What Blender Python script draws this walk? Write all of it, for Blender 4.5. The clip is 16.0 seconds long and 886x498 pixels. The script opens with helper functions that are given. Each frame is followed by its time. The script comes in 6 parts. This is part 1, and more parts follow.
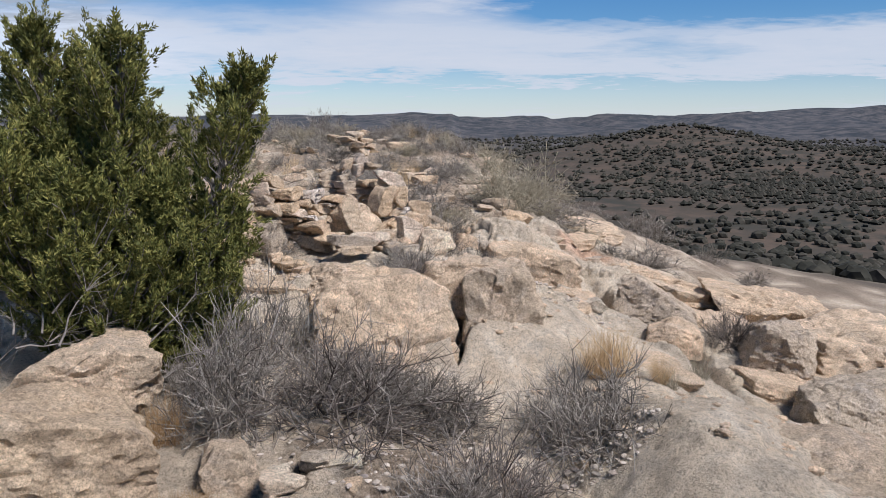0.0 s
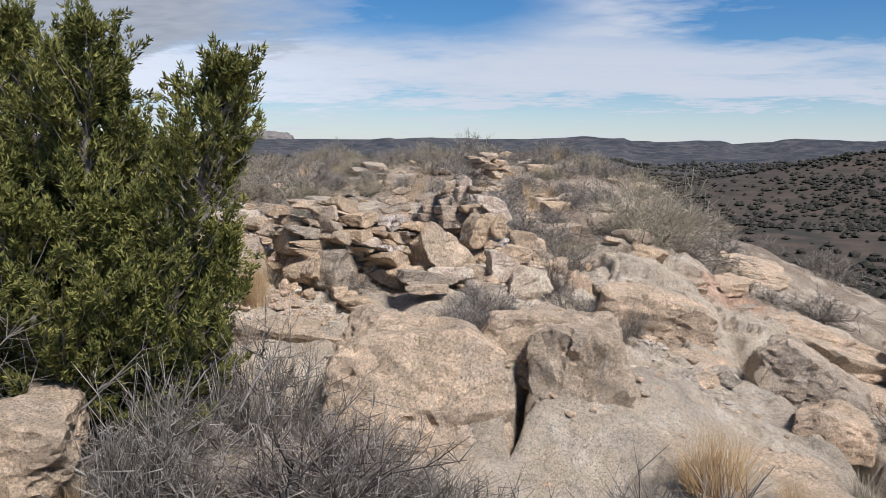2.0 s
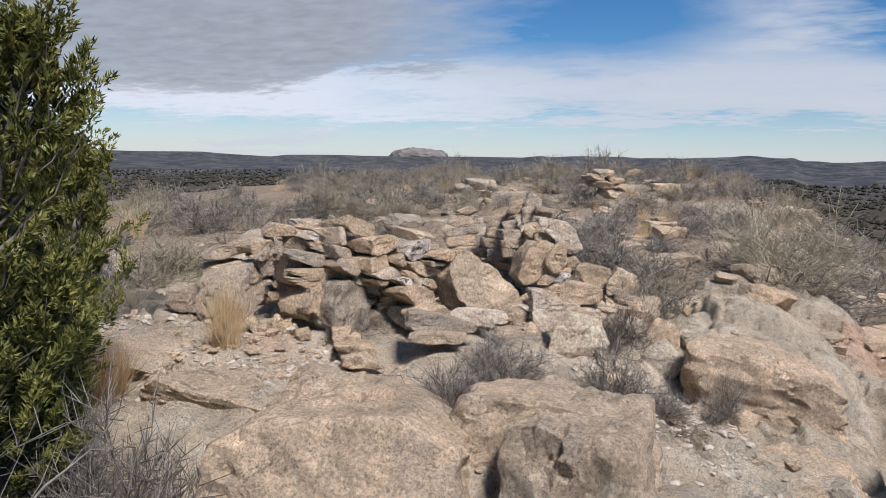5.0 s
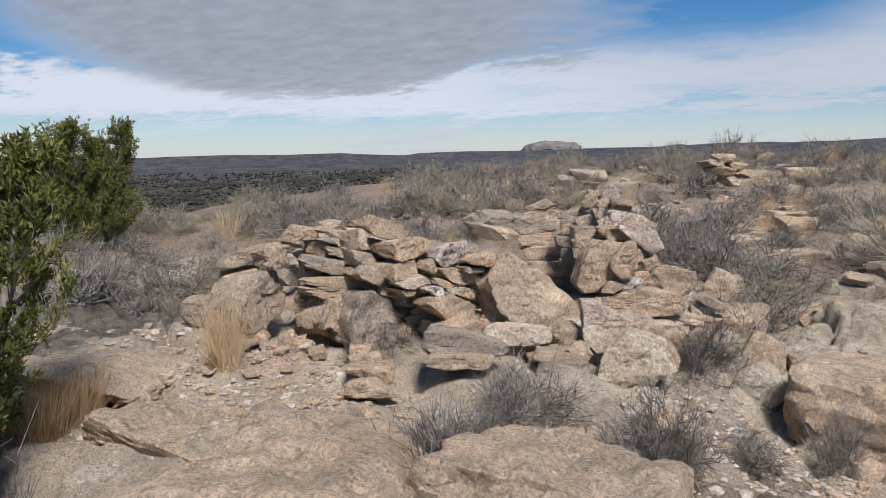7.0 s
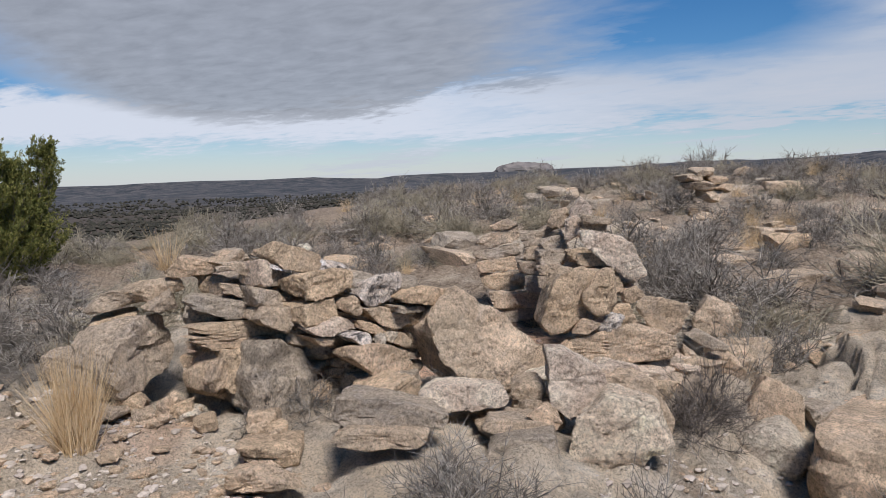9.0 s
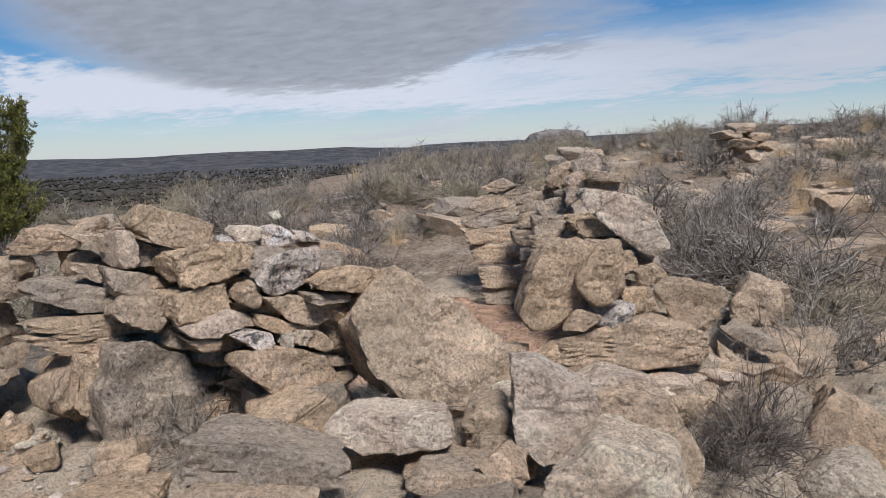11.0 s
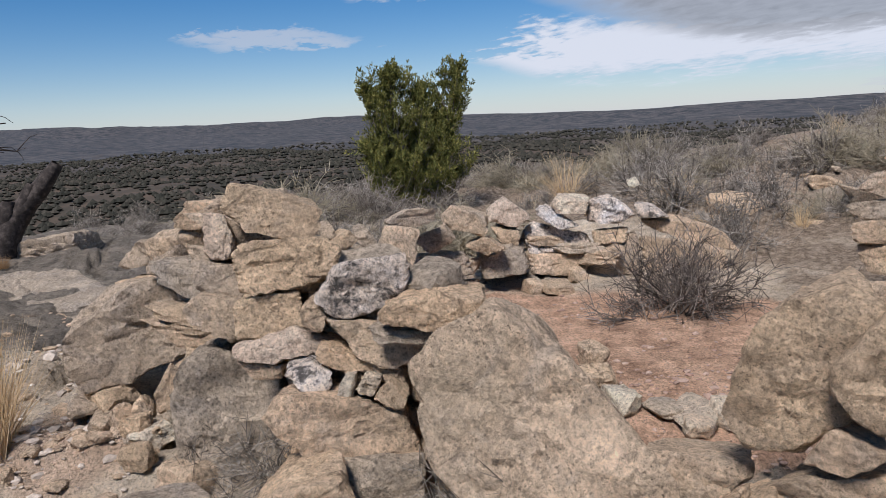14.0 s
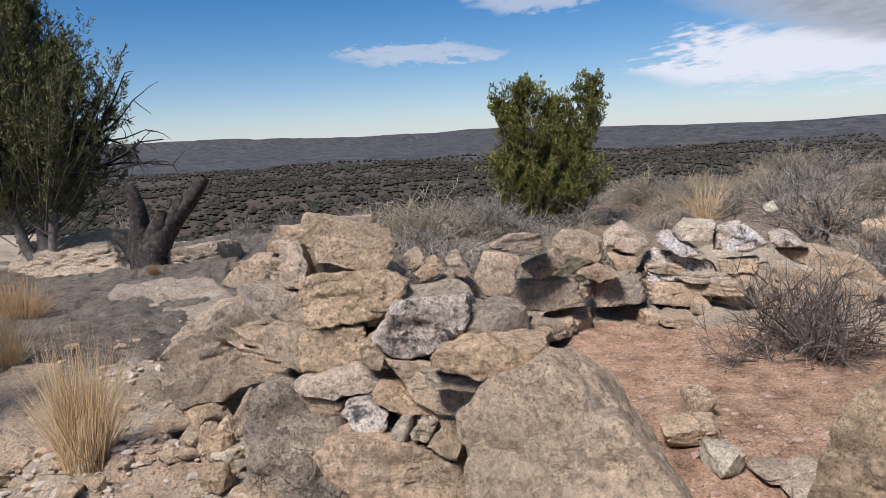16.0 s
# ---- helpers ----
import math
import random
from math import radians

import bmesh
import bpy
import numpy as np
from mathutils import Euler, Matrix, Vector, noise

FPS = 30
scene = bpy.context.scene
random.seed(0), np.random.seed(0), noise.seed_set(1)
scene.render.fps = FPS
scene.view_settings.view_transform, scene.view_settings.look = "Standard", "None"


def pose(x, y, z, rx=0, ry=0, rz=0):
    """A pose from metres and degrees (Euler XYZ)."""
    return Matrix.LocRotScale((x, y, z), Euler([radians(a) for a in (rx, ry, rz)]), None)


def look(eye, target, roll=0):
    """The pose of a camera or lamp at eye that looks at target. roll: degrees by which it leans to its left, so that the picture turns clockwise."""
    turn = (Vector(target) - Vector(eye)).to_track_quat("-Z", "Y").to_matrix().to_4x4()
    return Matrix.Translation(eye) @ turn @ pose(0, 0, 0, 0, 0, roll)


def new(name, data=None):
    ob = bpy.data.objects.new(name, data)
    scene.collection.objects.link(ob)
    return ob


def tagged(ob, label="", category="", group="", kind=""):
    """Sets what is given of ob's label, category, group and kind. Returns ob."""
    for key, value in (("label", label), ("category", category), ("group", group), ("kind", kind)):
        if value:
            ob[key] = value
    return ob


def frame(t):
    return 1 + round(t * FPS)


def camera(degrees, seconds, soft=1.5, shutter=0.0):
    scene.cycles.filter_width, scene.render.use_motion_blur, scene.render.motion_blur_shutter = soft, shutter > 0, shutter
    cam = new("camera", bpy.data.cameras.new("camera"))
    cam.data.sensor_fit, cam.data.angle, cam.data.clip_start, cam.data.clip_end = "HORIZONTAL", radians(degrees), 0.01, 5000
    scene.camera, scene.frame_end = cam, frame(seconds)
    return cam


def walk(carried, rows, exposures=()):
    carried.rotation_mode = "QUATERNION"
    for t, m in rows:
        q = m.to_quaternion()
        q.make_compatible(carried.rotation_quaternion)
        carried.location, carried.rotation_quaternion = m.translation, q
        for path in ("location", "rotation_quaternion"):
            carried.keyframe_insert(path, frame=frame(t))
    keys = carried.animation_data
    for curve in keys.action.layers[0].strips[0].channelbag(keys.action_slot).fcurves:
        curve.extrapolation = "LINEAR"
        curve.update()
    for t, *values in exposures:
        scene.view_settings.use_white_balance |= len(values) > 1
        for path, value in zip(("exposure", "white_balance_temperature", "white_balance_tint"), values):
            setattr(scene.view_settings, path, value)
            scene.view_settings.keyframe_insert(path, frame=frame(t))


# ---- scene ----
cam = camera(61.3, 16.0, soft=0.8)
PATH = [
    (0, (0.024, -0.143, 1.721), (0.002, 1.830, 1.395), 0.2),
    (0.5, (0.214, 0.202, 1.645), (0.091, 2.179, 1.370), 0.1),
    (1, (0.474, 0.677, 1.672), (0.145, 2.644, 1.522), 0.9),
    (1.5, (0.572, 1.176, 1.664), (0.186, 3.130, 1.475), 1.1),
    (2, (0.781, 1.566, 1.651), (0.321, 3.494, 1.383), 0.7),
    (2.5, (0.922, 1.829, 1.672), (0.400, 3.739, 1.388), 0.4),
    (3, (0.962, 2.285, 1.634), (0.388, 4.184, 1.377), 0.3),
    (3.5, (1.003, 2.658, 1.630), (0.368, 4.542, 1.410), 0.5),
    (3.7, (1.058, 2.798, 1.623), (0.397, 4.674, 1.410), 0.8),
    (5.8, (1.691, 4.096, 1.593), (0.724, 5.828, 1.341), 0.6),
    (6, (1.767, 4.224, 1.592), (0.765, 5.935, 1.335), 0.4),
    (6.5, (1.787, 4.510, 1.585), (0.709, 6.175, 1.327), -0.2),
    (7, (1.603, 4.949, 1.547), (0.457, 6.570, 1.305), -0.9),
    (7.5, (1.519, 5.235, 1.494), (0.340, 6.837, 1.278), -1.3),
    (8, (1.468, 5.635, 1.547), (0.297, 7.245, 1.356), -1.5),
    (8.5, (1.365, 5.877, 1.523), (0.241, 7.522, 1.344), -1.6),
    (8.7, (1.260, 5.993, 1.491), (0.164, 7.656, 1.313), -1.7),
    (10.8, (0.736, 7.384, 1.327), (-0.361, 9.038, 1.081), -2.6),
    (11, (0.730, 7.556, 1.294), (-0.431, 9.163, 1.030), -2.4),
    (11.5, (0.808, 7.960, 1.292), (-0.514, 9.429, 0.982), -2.4),
    (12, (0.729, 8.352, 1.236), (-0.768, 9.633, 0.891), -2.7),
    (12.5, (0.630, 8.695, 1.257), (-0.998, 9.800, 0.898), -3.2),
    (13, (0.625, 9.057, 1.255), (-1.120, 9.969, 0.902), -3.4),
    (13.5, (0.650, 9.260, 1.287), (-1.176, 10.001, 0.945), -3.4),
    (14, (0.527, 9.406, 1.275), (-1.361, 9.978, 0.947), -3.2),
    (14.5, (0.412, 9.516, 1.285), (-1.511, 9.973, 0.977), -3.1),
    (15, (0.413, 9.595, 1.298), (-1.531, 9.970, 1.015), -3.1),
    (15.5, (0.435, 9.648, 1.318), (-1.523, 9.947, 1.045), -3.2),
    (16, (0.441, 9.677, 1.326), (-1.529, 9.882, 1.049), -3.1),
]
walk(cam, [(t, look(eye, target, roll)) for t, eye, target, roll in PATH], exposures=[(0, 0.15, 6100, 15), (3.5, 0.12, 6200, 14), (7, -0.02, 6200, 15), (8.5, -0.08, 6180, 15), (11.5, -0.07, 6180, 15), (13.5, -0.04, 6200, 16), (16, 0.12, 6310, 17)])

# ---- world, sun ----
SUN_AZ, SUN_EL = 128.0, 52.0      # degrees clockwise from +y, above the horizon
world = bpy.data.worlds.new("sky")
scene.world = world
world.use_nodes = True
wn, wl = world.node_tree.nodes, world.node_tree.links
wn.clear()


def wnode(kind, **kw):
    n = wn.new(kind)
    for k, v in kw.items():
        n.inputs[k].default_value = v
    return n


def wmath(op, a, b=None):
    n = wn.new("ShaderNodeMath")
    n.operation = op
    for i, v in enumerate((a, b)):
        if v is None:
            continue
        if isinstance(v, (int, float)):
            n.inputs[i].default_value = v
        else:
            wl.new(v, n.inputs[i])
    return n.outputs[0]


def wramp(fac, stops):
    n = wn.new("ShaderNodeValToRGB")
    while len(n.color_ramp.elements) < len(stops):
        n.color_ramp.elements.new(0.5)
    for e, (p, v) in zip(n.color_ramp.elements, stops):
        e.position, e.color = p, (v, v, v, 1)
    wl.new(fac, n.inputs[0])
    return n.outputs[0]


sky = wn.new("ShaderNodeTexSky")
sky.sky_type, sky.sun_disc = "NISHITA", False
sky.sun_elevation, sky.sun_rotation = radians(SUN_EL), radians(SUN_AZ)
sky.altitude, sky.air_density, sky.dust_density, sky.ozone_density = 1300, 1.0, 0.15, 3.0
coord = wn.new("ShaderNodeTexCoord")
sep = wn.new("ShaderNodeSeparateXYZ")
wl.new(coord.outputs["Generated"], sep.inputs[0])
up = wmath("ADD", wmath("MAXIMUM", sep.outputs[2], 0.0), 0.09)
plane = wn.new("ShaderNodeCombineXYZ")
wl.new(wmath("DIVIDE", sep.outputs[0], up), plane.inputs[0])
wl.new(wmath("DIVIDE", sep.outputs[1], up), plane.inputs[1])


def cloud_noise(scale, place, turn, stretch, detail, rough, distort=0.0):
    mp = wn.new("ShaderNodeMapping")
    mp.inputs["Location"].default_value = place
    mp.inputs["Rotation"].default_value = (0, 0, radians(turn))
    mp.inputs["Scale"].default_value = stretch
    wl.new(plane.outputs[0], mp.inputs[0])
    n = wnode("ShaderNodeTexNoise", Scale=scale, Detail=detail, Roughness=rough, Distortion=distort)
    wl.new(mp.outputs[0], n.inputs["Vector"])
    return n.outputs[0]


CLOUD_BIG = cloud_noise(0.42, (1.3, 0.4, 0), 20, (1.0, 0.8, 1), 3, 0.5, 0.3)
CLOUD_FINE = cloud_noise(1.15, (3, 1, 0), 28, (0.8, 1.1, 1), 8, 0.52, 0.4)
CLOUD_WISP = cloud_noise(6.5, (0, 7, 0), 50, (0.8, 1.2, 1), 6, 0.55, 0.3)


def wstep(v, lo, hi):
    """Rises smoothly from 0 at lo to 1 at hi."""
    n = wn.new("ShaderNodeMapRange")
    n.interpolation_type = "SMOOTHERSTEP"
    n.inputs["From Min"].default_value, n.inputs["From Max"].default_value = lo, hi
    wl.new(v, n.inputs["Value"])
    return n.outputs[0]


def wall_of(*vs):
    out_v = vs[0]
    for v in vs[1:]:
        out_v = wmath("MULTIPLY", out_v, v)
    return out_v


# bearing to the left of +y and height over the horizon, in degrees, frayed by the cloud noise
BEARING = wmath("MULTIPLY", wmath("ARCTAN2", wmath("MULTIPLY", sep.outputs[0], -1.0), sep.outputs[1]), 57.2958)
RISE = wmath("MULTIPLY", wmath("ARCSINE", sep.outputs[2]), 57.2958)
FRAY = wmath("ADD", wmath("MULTIPLY", wmath("SUBTRACT", CLOUD_FINE, 0.5), 7.0), wmath("MULTIPLY", wmath("SUBTRACT", CLOUD_WISP, 0.5), 4.5))
az_ = wmath("ADD", BEARING, wmath("MULTIPLY", FRAY, 1.6))
el_ = wmath("ADD", RISE, wmath("MULTIPLY", FRAY, 0.55))
# the grey sheet, its lower edge bowed
bow = wmath("ADD", wmath("MULTIPLY", wmath("POWER", wmath("ABSOLUTE", wmath("SUBTRACT", az_, 44.0)), 2.0), 0.0075), 4.9)
over = wmath("ADD", wmath("SUBTRACT", el_, bow), wmath("MULTIPLY", wmath("SUBTRACT", CLOUD_BIG, 0.5), 5.0))
SHEET = wall_of(wstep(over, -0.7, 0.9), wstep(wmath("SUBTRACT", az_, wmath("MULTIPLY", el_, 1.5)), 56.0, 44.0), wstep(wmath("ADD", az_, wmath("MULTIPLY", el_, 0.2)), 15.0, 37.0))
# the bright bank under it
BANK = wall_of(wstep(el_, 1.8, 4.0), wstep(el_, 7.6, 5.6), wstep(wmath("ADD", az_, wmath("MULTIPLY", wmath("ABSOLUTE", wmath("SUBTRACT", el_, 4.6)), 3.0)), 73.0, 67.0), wstep(az_, 6.0, 40.0))
# thin high cloud towards +x and a few tufts in the blue
streak = wmath("ADD", wmath("ADD", wmath("MULTIPLY", CLOUD_BIG, 0.55), wmath("MULTIPLY", CLOUD_FINE, 1.0)), wmath("MULTIPLY", CLOUD_WISP, 0.35))
gap = wall_of(wstep(el_, 6.8, 10.5), wstep(az_, 32.0, 18.0), wstep(az_, 0.0, 16.0))
low_gap = wall_of(wstep(el_, 1.5, 2.3), wstep(el_, 3.5, 2.6), wstep(az_, 16.0, 6.0))
corner_gap = wall_of(wstep(el_, 5.6, 8.0), wstep(az_, 2.0, -12.0))
veil = wmath("ADD", streak, wmath("MULTIPLY", wall_of(wstep(el_, 2.8, 4.2), wstep(el_, 8.5, 6.2)), 0.26))
for g in (gap, low_gap, corner_gap):
    veil = wmath("SUBTRACT", veil, wmath("MULTIPLY", g, 0.34))
VEIL = wmath("MULTIPLY", wramp(wmath("SUBTRACT", veil, 0.72), [(0.0, 0.04), (0.20, 0.40), (0.42, 0.85), (0.7, 0.97)]), wstep(az_, 64.0, 40.0))


def tuft(bearing, rise, wide, high):
    a = wmath("DIVIDE", wmath("SUBTRACT", az_, bearing), wide)
    b = wmath("DIVIDE", wmath("SUBTRACT", el_, rise), high)
    return wstep(wmath("ADD", wmath("MULTIPLY", a, a), wmath("MULTIPLY", b, b)), 1.3, 0.1)


tufts = wmath("MULTIPLY", wmath("MAXIMUM", tuft(85.0, 6.7, 6.5, 0.9), tuft(76.0, 10.0, 5.0, 1.2)), 0.62)
haze = wmath("MULTIPLY", wmath("POWER", 2.718, wmath("MULTIPLY", wmath("MAXIMUM", sep.outputs[2], 0.0), -22.0)), 0.80)
cover = wmath("MAXIMUM", wmath("MAXIMUM", wmath("MULTIPLY", SHEET, 0.93), wmath("MULTIPLY", BANK, 0.97)), wmath("MAXIMUM", wmath("MAXIMUM", VEIL, tufts), haze))
ripple = wmath("MULTIPLY", wmath("SUBTRACT", CLOUD_WISP, 0.5), 0.36)
grey = wmath("MULTIPLY", SHEET, wmath("SUBTRACT", 0.35, ripple))
thick = wmath("SUBTRACT", wmath("ADD", 0.94, wmath("MULTIPLY", BANK, 0.22)), wmath("MULTIPLY", grey, wmath("ADD", 1.0, wmath("MULTIPLY", BANK, 0.5))))
white = wn.new("ShaderNodeMix")
white.data_type = "RGBA"
white.blend_type = "MULTIPLY"
white.inputs[0].default_value = 1.0
white.inputs[6].default_value = (6.1, 6.5, 6.95, 1)
wl.new(thick, white.inputs[7])
both = wn.new("ShaderNodeMix")
both.data_type = "RGBA"
deep = wn.new("ShaderNodeHueSaturation")
deep.inputs["Saturation"].default_value, deep.inputs["Value"].default_value = 1.4, 0.82
wl.new(sky.outputs[0], deep.inputs["Color"])
wl.new(deep.outputs[0], both.inputs[6])
wl.new(cover, both.inputs[0])
wl.new(white.outputs[2], both.inputs[7])
bg = wnode("ShaderNodeBackground", Strength=0.1)
wl.new(both.outputs[2], bg.inputs[0])
out = wn.new("ShaderNodeOutputWorld")
wl.new(bg.outputs[0], out.inputs[0])

sun = new("sun", bpy.data.lights.new("sun", "SUN"))
sun.data.energy, sun.data.angle, sun.data.color = 4.9, radians(15), (1.0, 0.965, 0.92)
sun_way = Vector((math.sin(radians(SUN_AZ)) * math.cos(radians(SUN_EL)), math.cos(radians(SUN_AZ)) * math.cos(radians(SUN_EL)), math.sin(radians(SUN_EL))))
sun.matrix_world = look(sun_way * 50, (0, 0, 0))


# ---- numbers ----
def lattice(ix, iy, iz, seed):
    h = (ix * 374761393 + iy * 668265263 + iz * 2147483647 + seed * 974634777) & 0xFFFFFFFF
    h = ((h ^ (h >> 13)) * 1274126177) & 0xFFFFFFFF
    h = ((h ^ (h >> 16)) * 2246822519) & 0xFFFFFFFF
    return ((h ^ (h >> 15)) & 0xFFFFFF) / float(0xFFFFFF) * 2 - 1


def vnoise(x, y, z, seed=0):
    """Smooth noise between -1 and 1."""
    x, y, z = (np.asarray(v, dtype=np.float64) for v in np.broadcast_arrays(x, y, z))
    ix, iy, iz = (np.floor(v).astype(np.int64) for v in (x, y, z))
    fx, fy, fz = x - ix, y - iy, z - iz
    fx, fy, fz = (f * f * f * (f * (f * 6 - 15) + 10) for f in (fx, fy, fz))
    total = 0
    for a in (0, 1):
        for b in (0, 1):
            for c in (0, 1):
                w = (fx if a else 1 - fx) * (fy if b else 1 - fy) * (fz if c else 1 - fz)
                total = total + w * lattice(ix + a, iy + b, iz + c, seed)
    return total


def fbm(x, y, z, seed=0, octaves=4, gain=0.5):
    total, amp = 0, 1.0
    for i in range(octaves):
        total = total + amp * vnoise(x * 2 ** i, y * 2 ** i, z * 2 ** i, seed + 17 * i)
        amp *= gain
    return total


def smooth(a, b, v):
    t = np.clip((np.asarray(v, dtype=np.float64) - a) / (b - a), 0, 1)
    return t * t * (3 - 2 * t)


# ---- the lie of the land ----
def bump(x, y, cx, cy, rx, ry, turn=0.0, sharp=2.0):
    c, s = math.cos(radians(turn)), math.sin(radians(turn))
    u, v = ((x - cx) * c + (y - cy) * s) / rx, (-(x - cx) * s + (y - cy) * c) / ry
    return np.exp(-np.power(u * u + v * v, sharp / 2))


def cells(x, y, seed):
    """Broken sheets: a random level for each cell, and how near its edge is."""
    ix, iy = np.floor(x).astype(np.int64), np.floor(y).astype(np.int64)
    best, second, level = np.full(x.shape, 9.0), np.full(x.shape, 9.0), np.zeros(x.shape)
    for a in (-1, 0, 1):
        for b in (-1, 0, 1):
            cx, cy = ix + a, iy + b
            zero = np.zeros_like(cx)
            d = np.hypot(cx + 0.5 + 0.45 * lattice(cx, cy, zero, seed) - x, cy + 0.5 + 0.45 * lattice(cx, cy, zero, seed + 1) - y)
            near = d < best
            second = np.where(near, best, np.minimum(second, d))
            level = np.where(near, lattice(cx, cy, zero, seed + 2), level)
            best = np.where(near, d, best)
    return level, second - best


def near_height(x, y):
    """The top of the ridge round the stone room."""
    z = -0.02 - 0.3 * 0.6 * np.log1p(np.exp((x - 0.5) / 0.6))
    z = z - 0.40 * smooth(6.78, 6.35, y) * smooth(-5, -2, x) * smooth(1.7, 0.7, x)
    z = z + 0.36 * smooth(2.4, 0.4, y) + 0.32 * bump(x, y, 0.9, 1.6, 1.2, 1.1, 0, 4)
    z = z + 0.085 * np.clip(y - 13, 0, 16) * smooth(6, -2, x)
    z = z - 0.028 * np.clip(-x - 5, 0, 12)
    z = z + 0.17 * bump(x, y, -0.75, 9.5, 0.95, 0.5, 30, 4) - 0.22 * bump(x, y, 0.75, 10.4, 0.6, 0.9, 0, 4)
    z = z + 0.27 * bump(x, y, 1.25, 13.1, 1.15, 1.9, -8, 6)
    # rubble banked under the tumbled end of the wall
    z = z + 0.14 * bump(x, y, -1.6, 9.7, 0.8, 0.45, 30, 4) + 0.33 * bump(x, y, -0.85, 10.72, 0.55, 0.75, -20, 4) + 0.20 * bump(x, y, -0.32, 11.5, 0.5, 0.55, 0, 4)
    z = z + 0.14 * bump(x, y, -0.3, 9.0, 0.7, 0.4, 10, 4)
    # worn outcrops in the path's foreground and the terrace under the brow
    z = z + 0.30 * bump(x, y, 2.5, 4.7, 1.25, 1.1, 10, 6) + 0.20 * bump(x, y, -0.65, 7.25, 0.9, 0.5, -8, 5) + 0.18 * bump(x, y, 0.75, 7.6, 0.8, 0.7, 0, 5)
    z = z + 0.13 * bump(x, y, -1.9, 7.4, 1.0, 0.6, 15, 4) + 0.05 * bump(x, y, -4.6, 8.0, 1.5, 0.9, 10, 5)
    z = z - 0.60 * bump(x, y, 0.12, 6.95, 0.07, 0.35, -4, 4)
    z = z - 0.45 * bump(x, y, 2.6, 9.6, 0.22, 2.6, 8, 4) + 0.18 * bump(x, y, 4.2, 10.5, 1.6, 3.6, 8, 6)
    return z


def skyline(az):
    """Height in degrees and distance of the far rim, by the bearing to the left of +y."""
    deg = np.interp(az, [-180, -60, -36, -24, -15, -8, 0, 8, 14, 22, 30, 39, 47, 57, 63, 75, 81, 84, 89, 103, 130, 180],
                    [0.8, 1.6, 1.75, 1.5, 0.95, 0.7, 0.74, 0.82, 0.66, 0.55, 0.42, 0.32, 0.42, 0.28, 0.36, 0.72, 1.12, 0.95, 0.92, 1.25, 1.1, 0.8])
    far = np.interp(az, [-180, -60, -27, 0, 30, 55, 72, 85, 110, 180], [2600, 1300, 1300, 1500, 1500, 1700, 2600, 3400, 3400, 2600])
    return deg, far


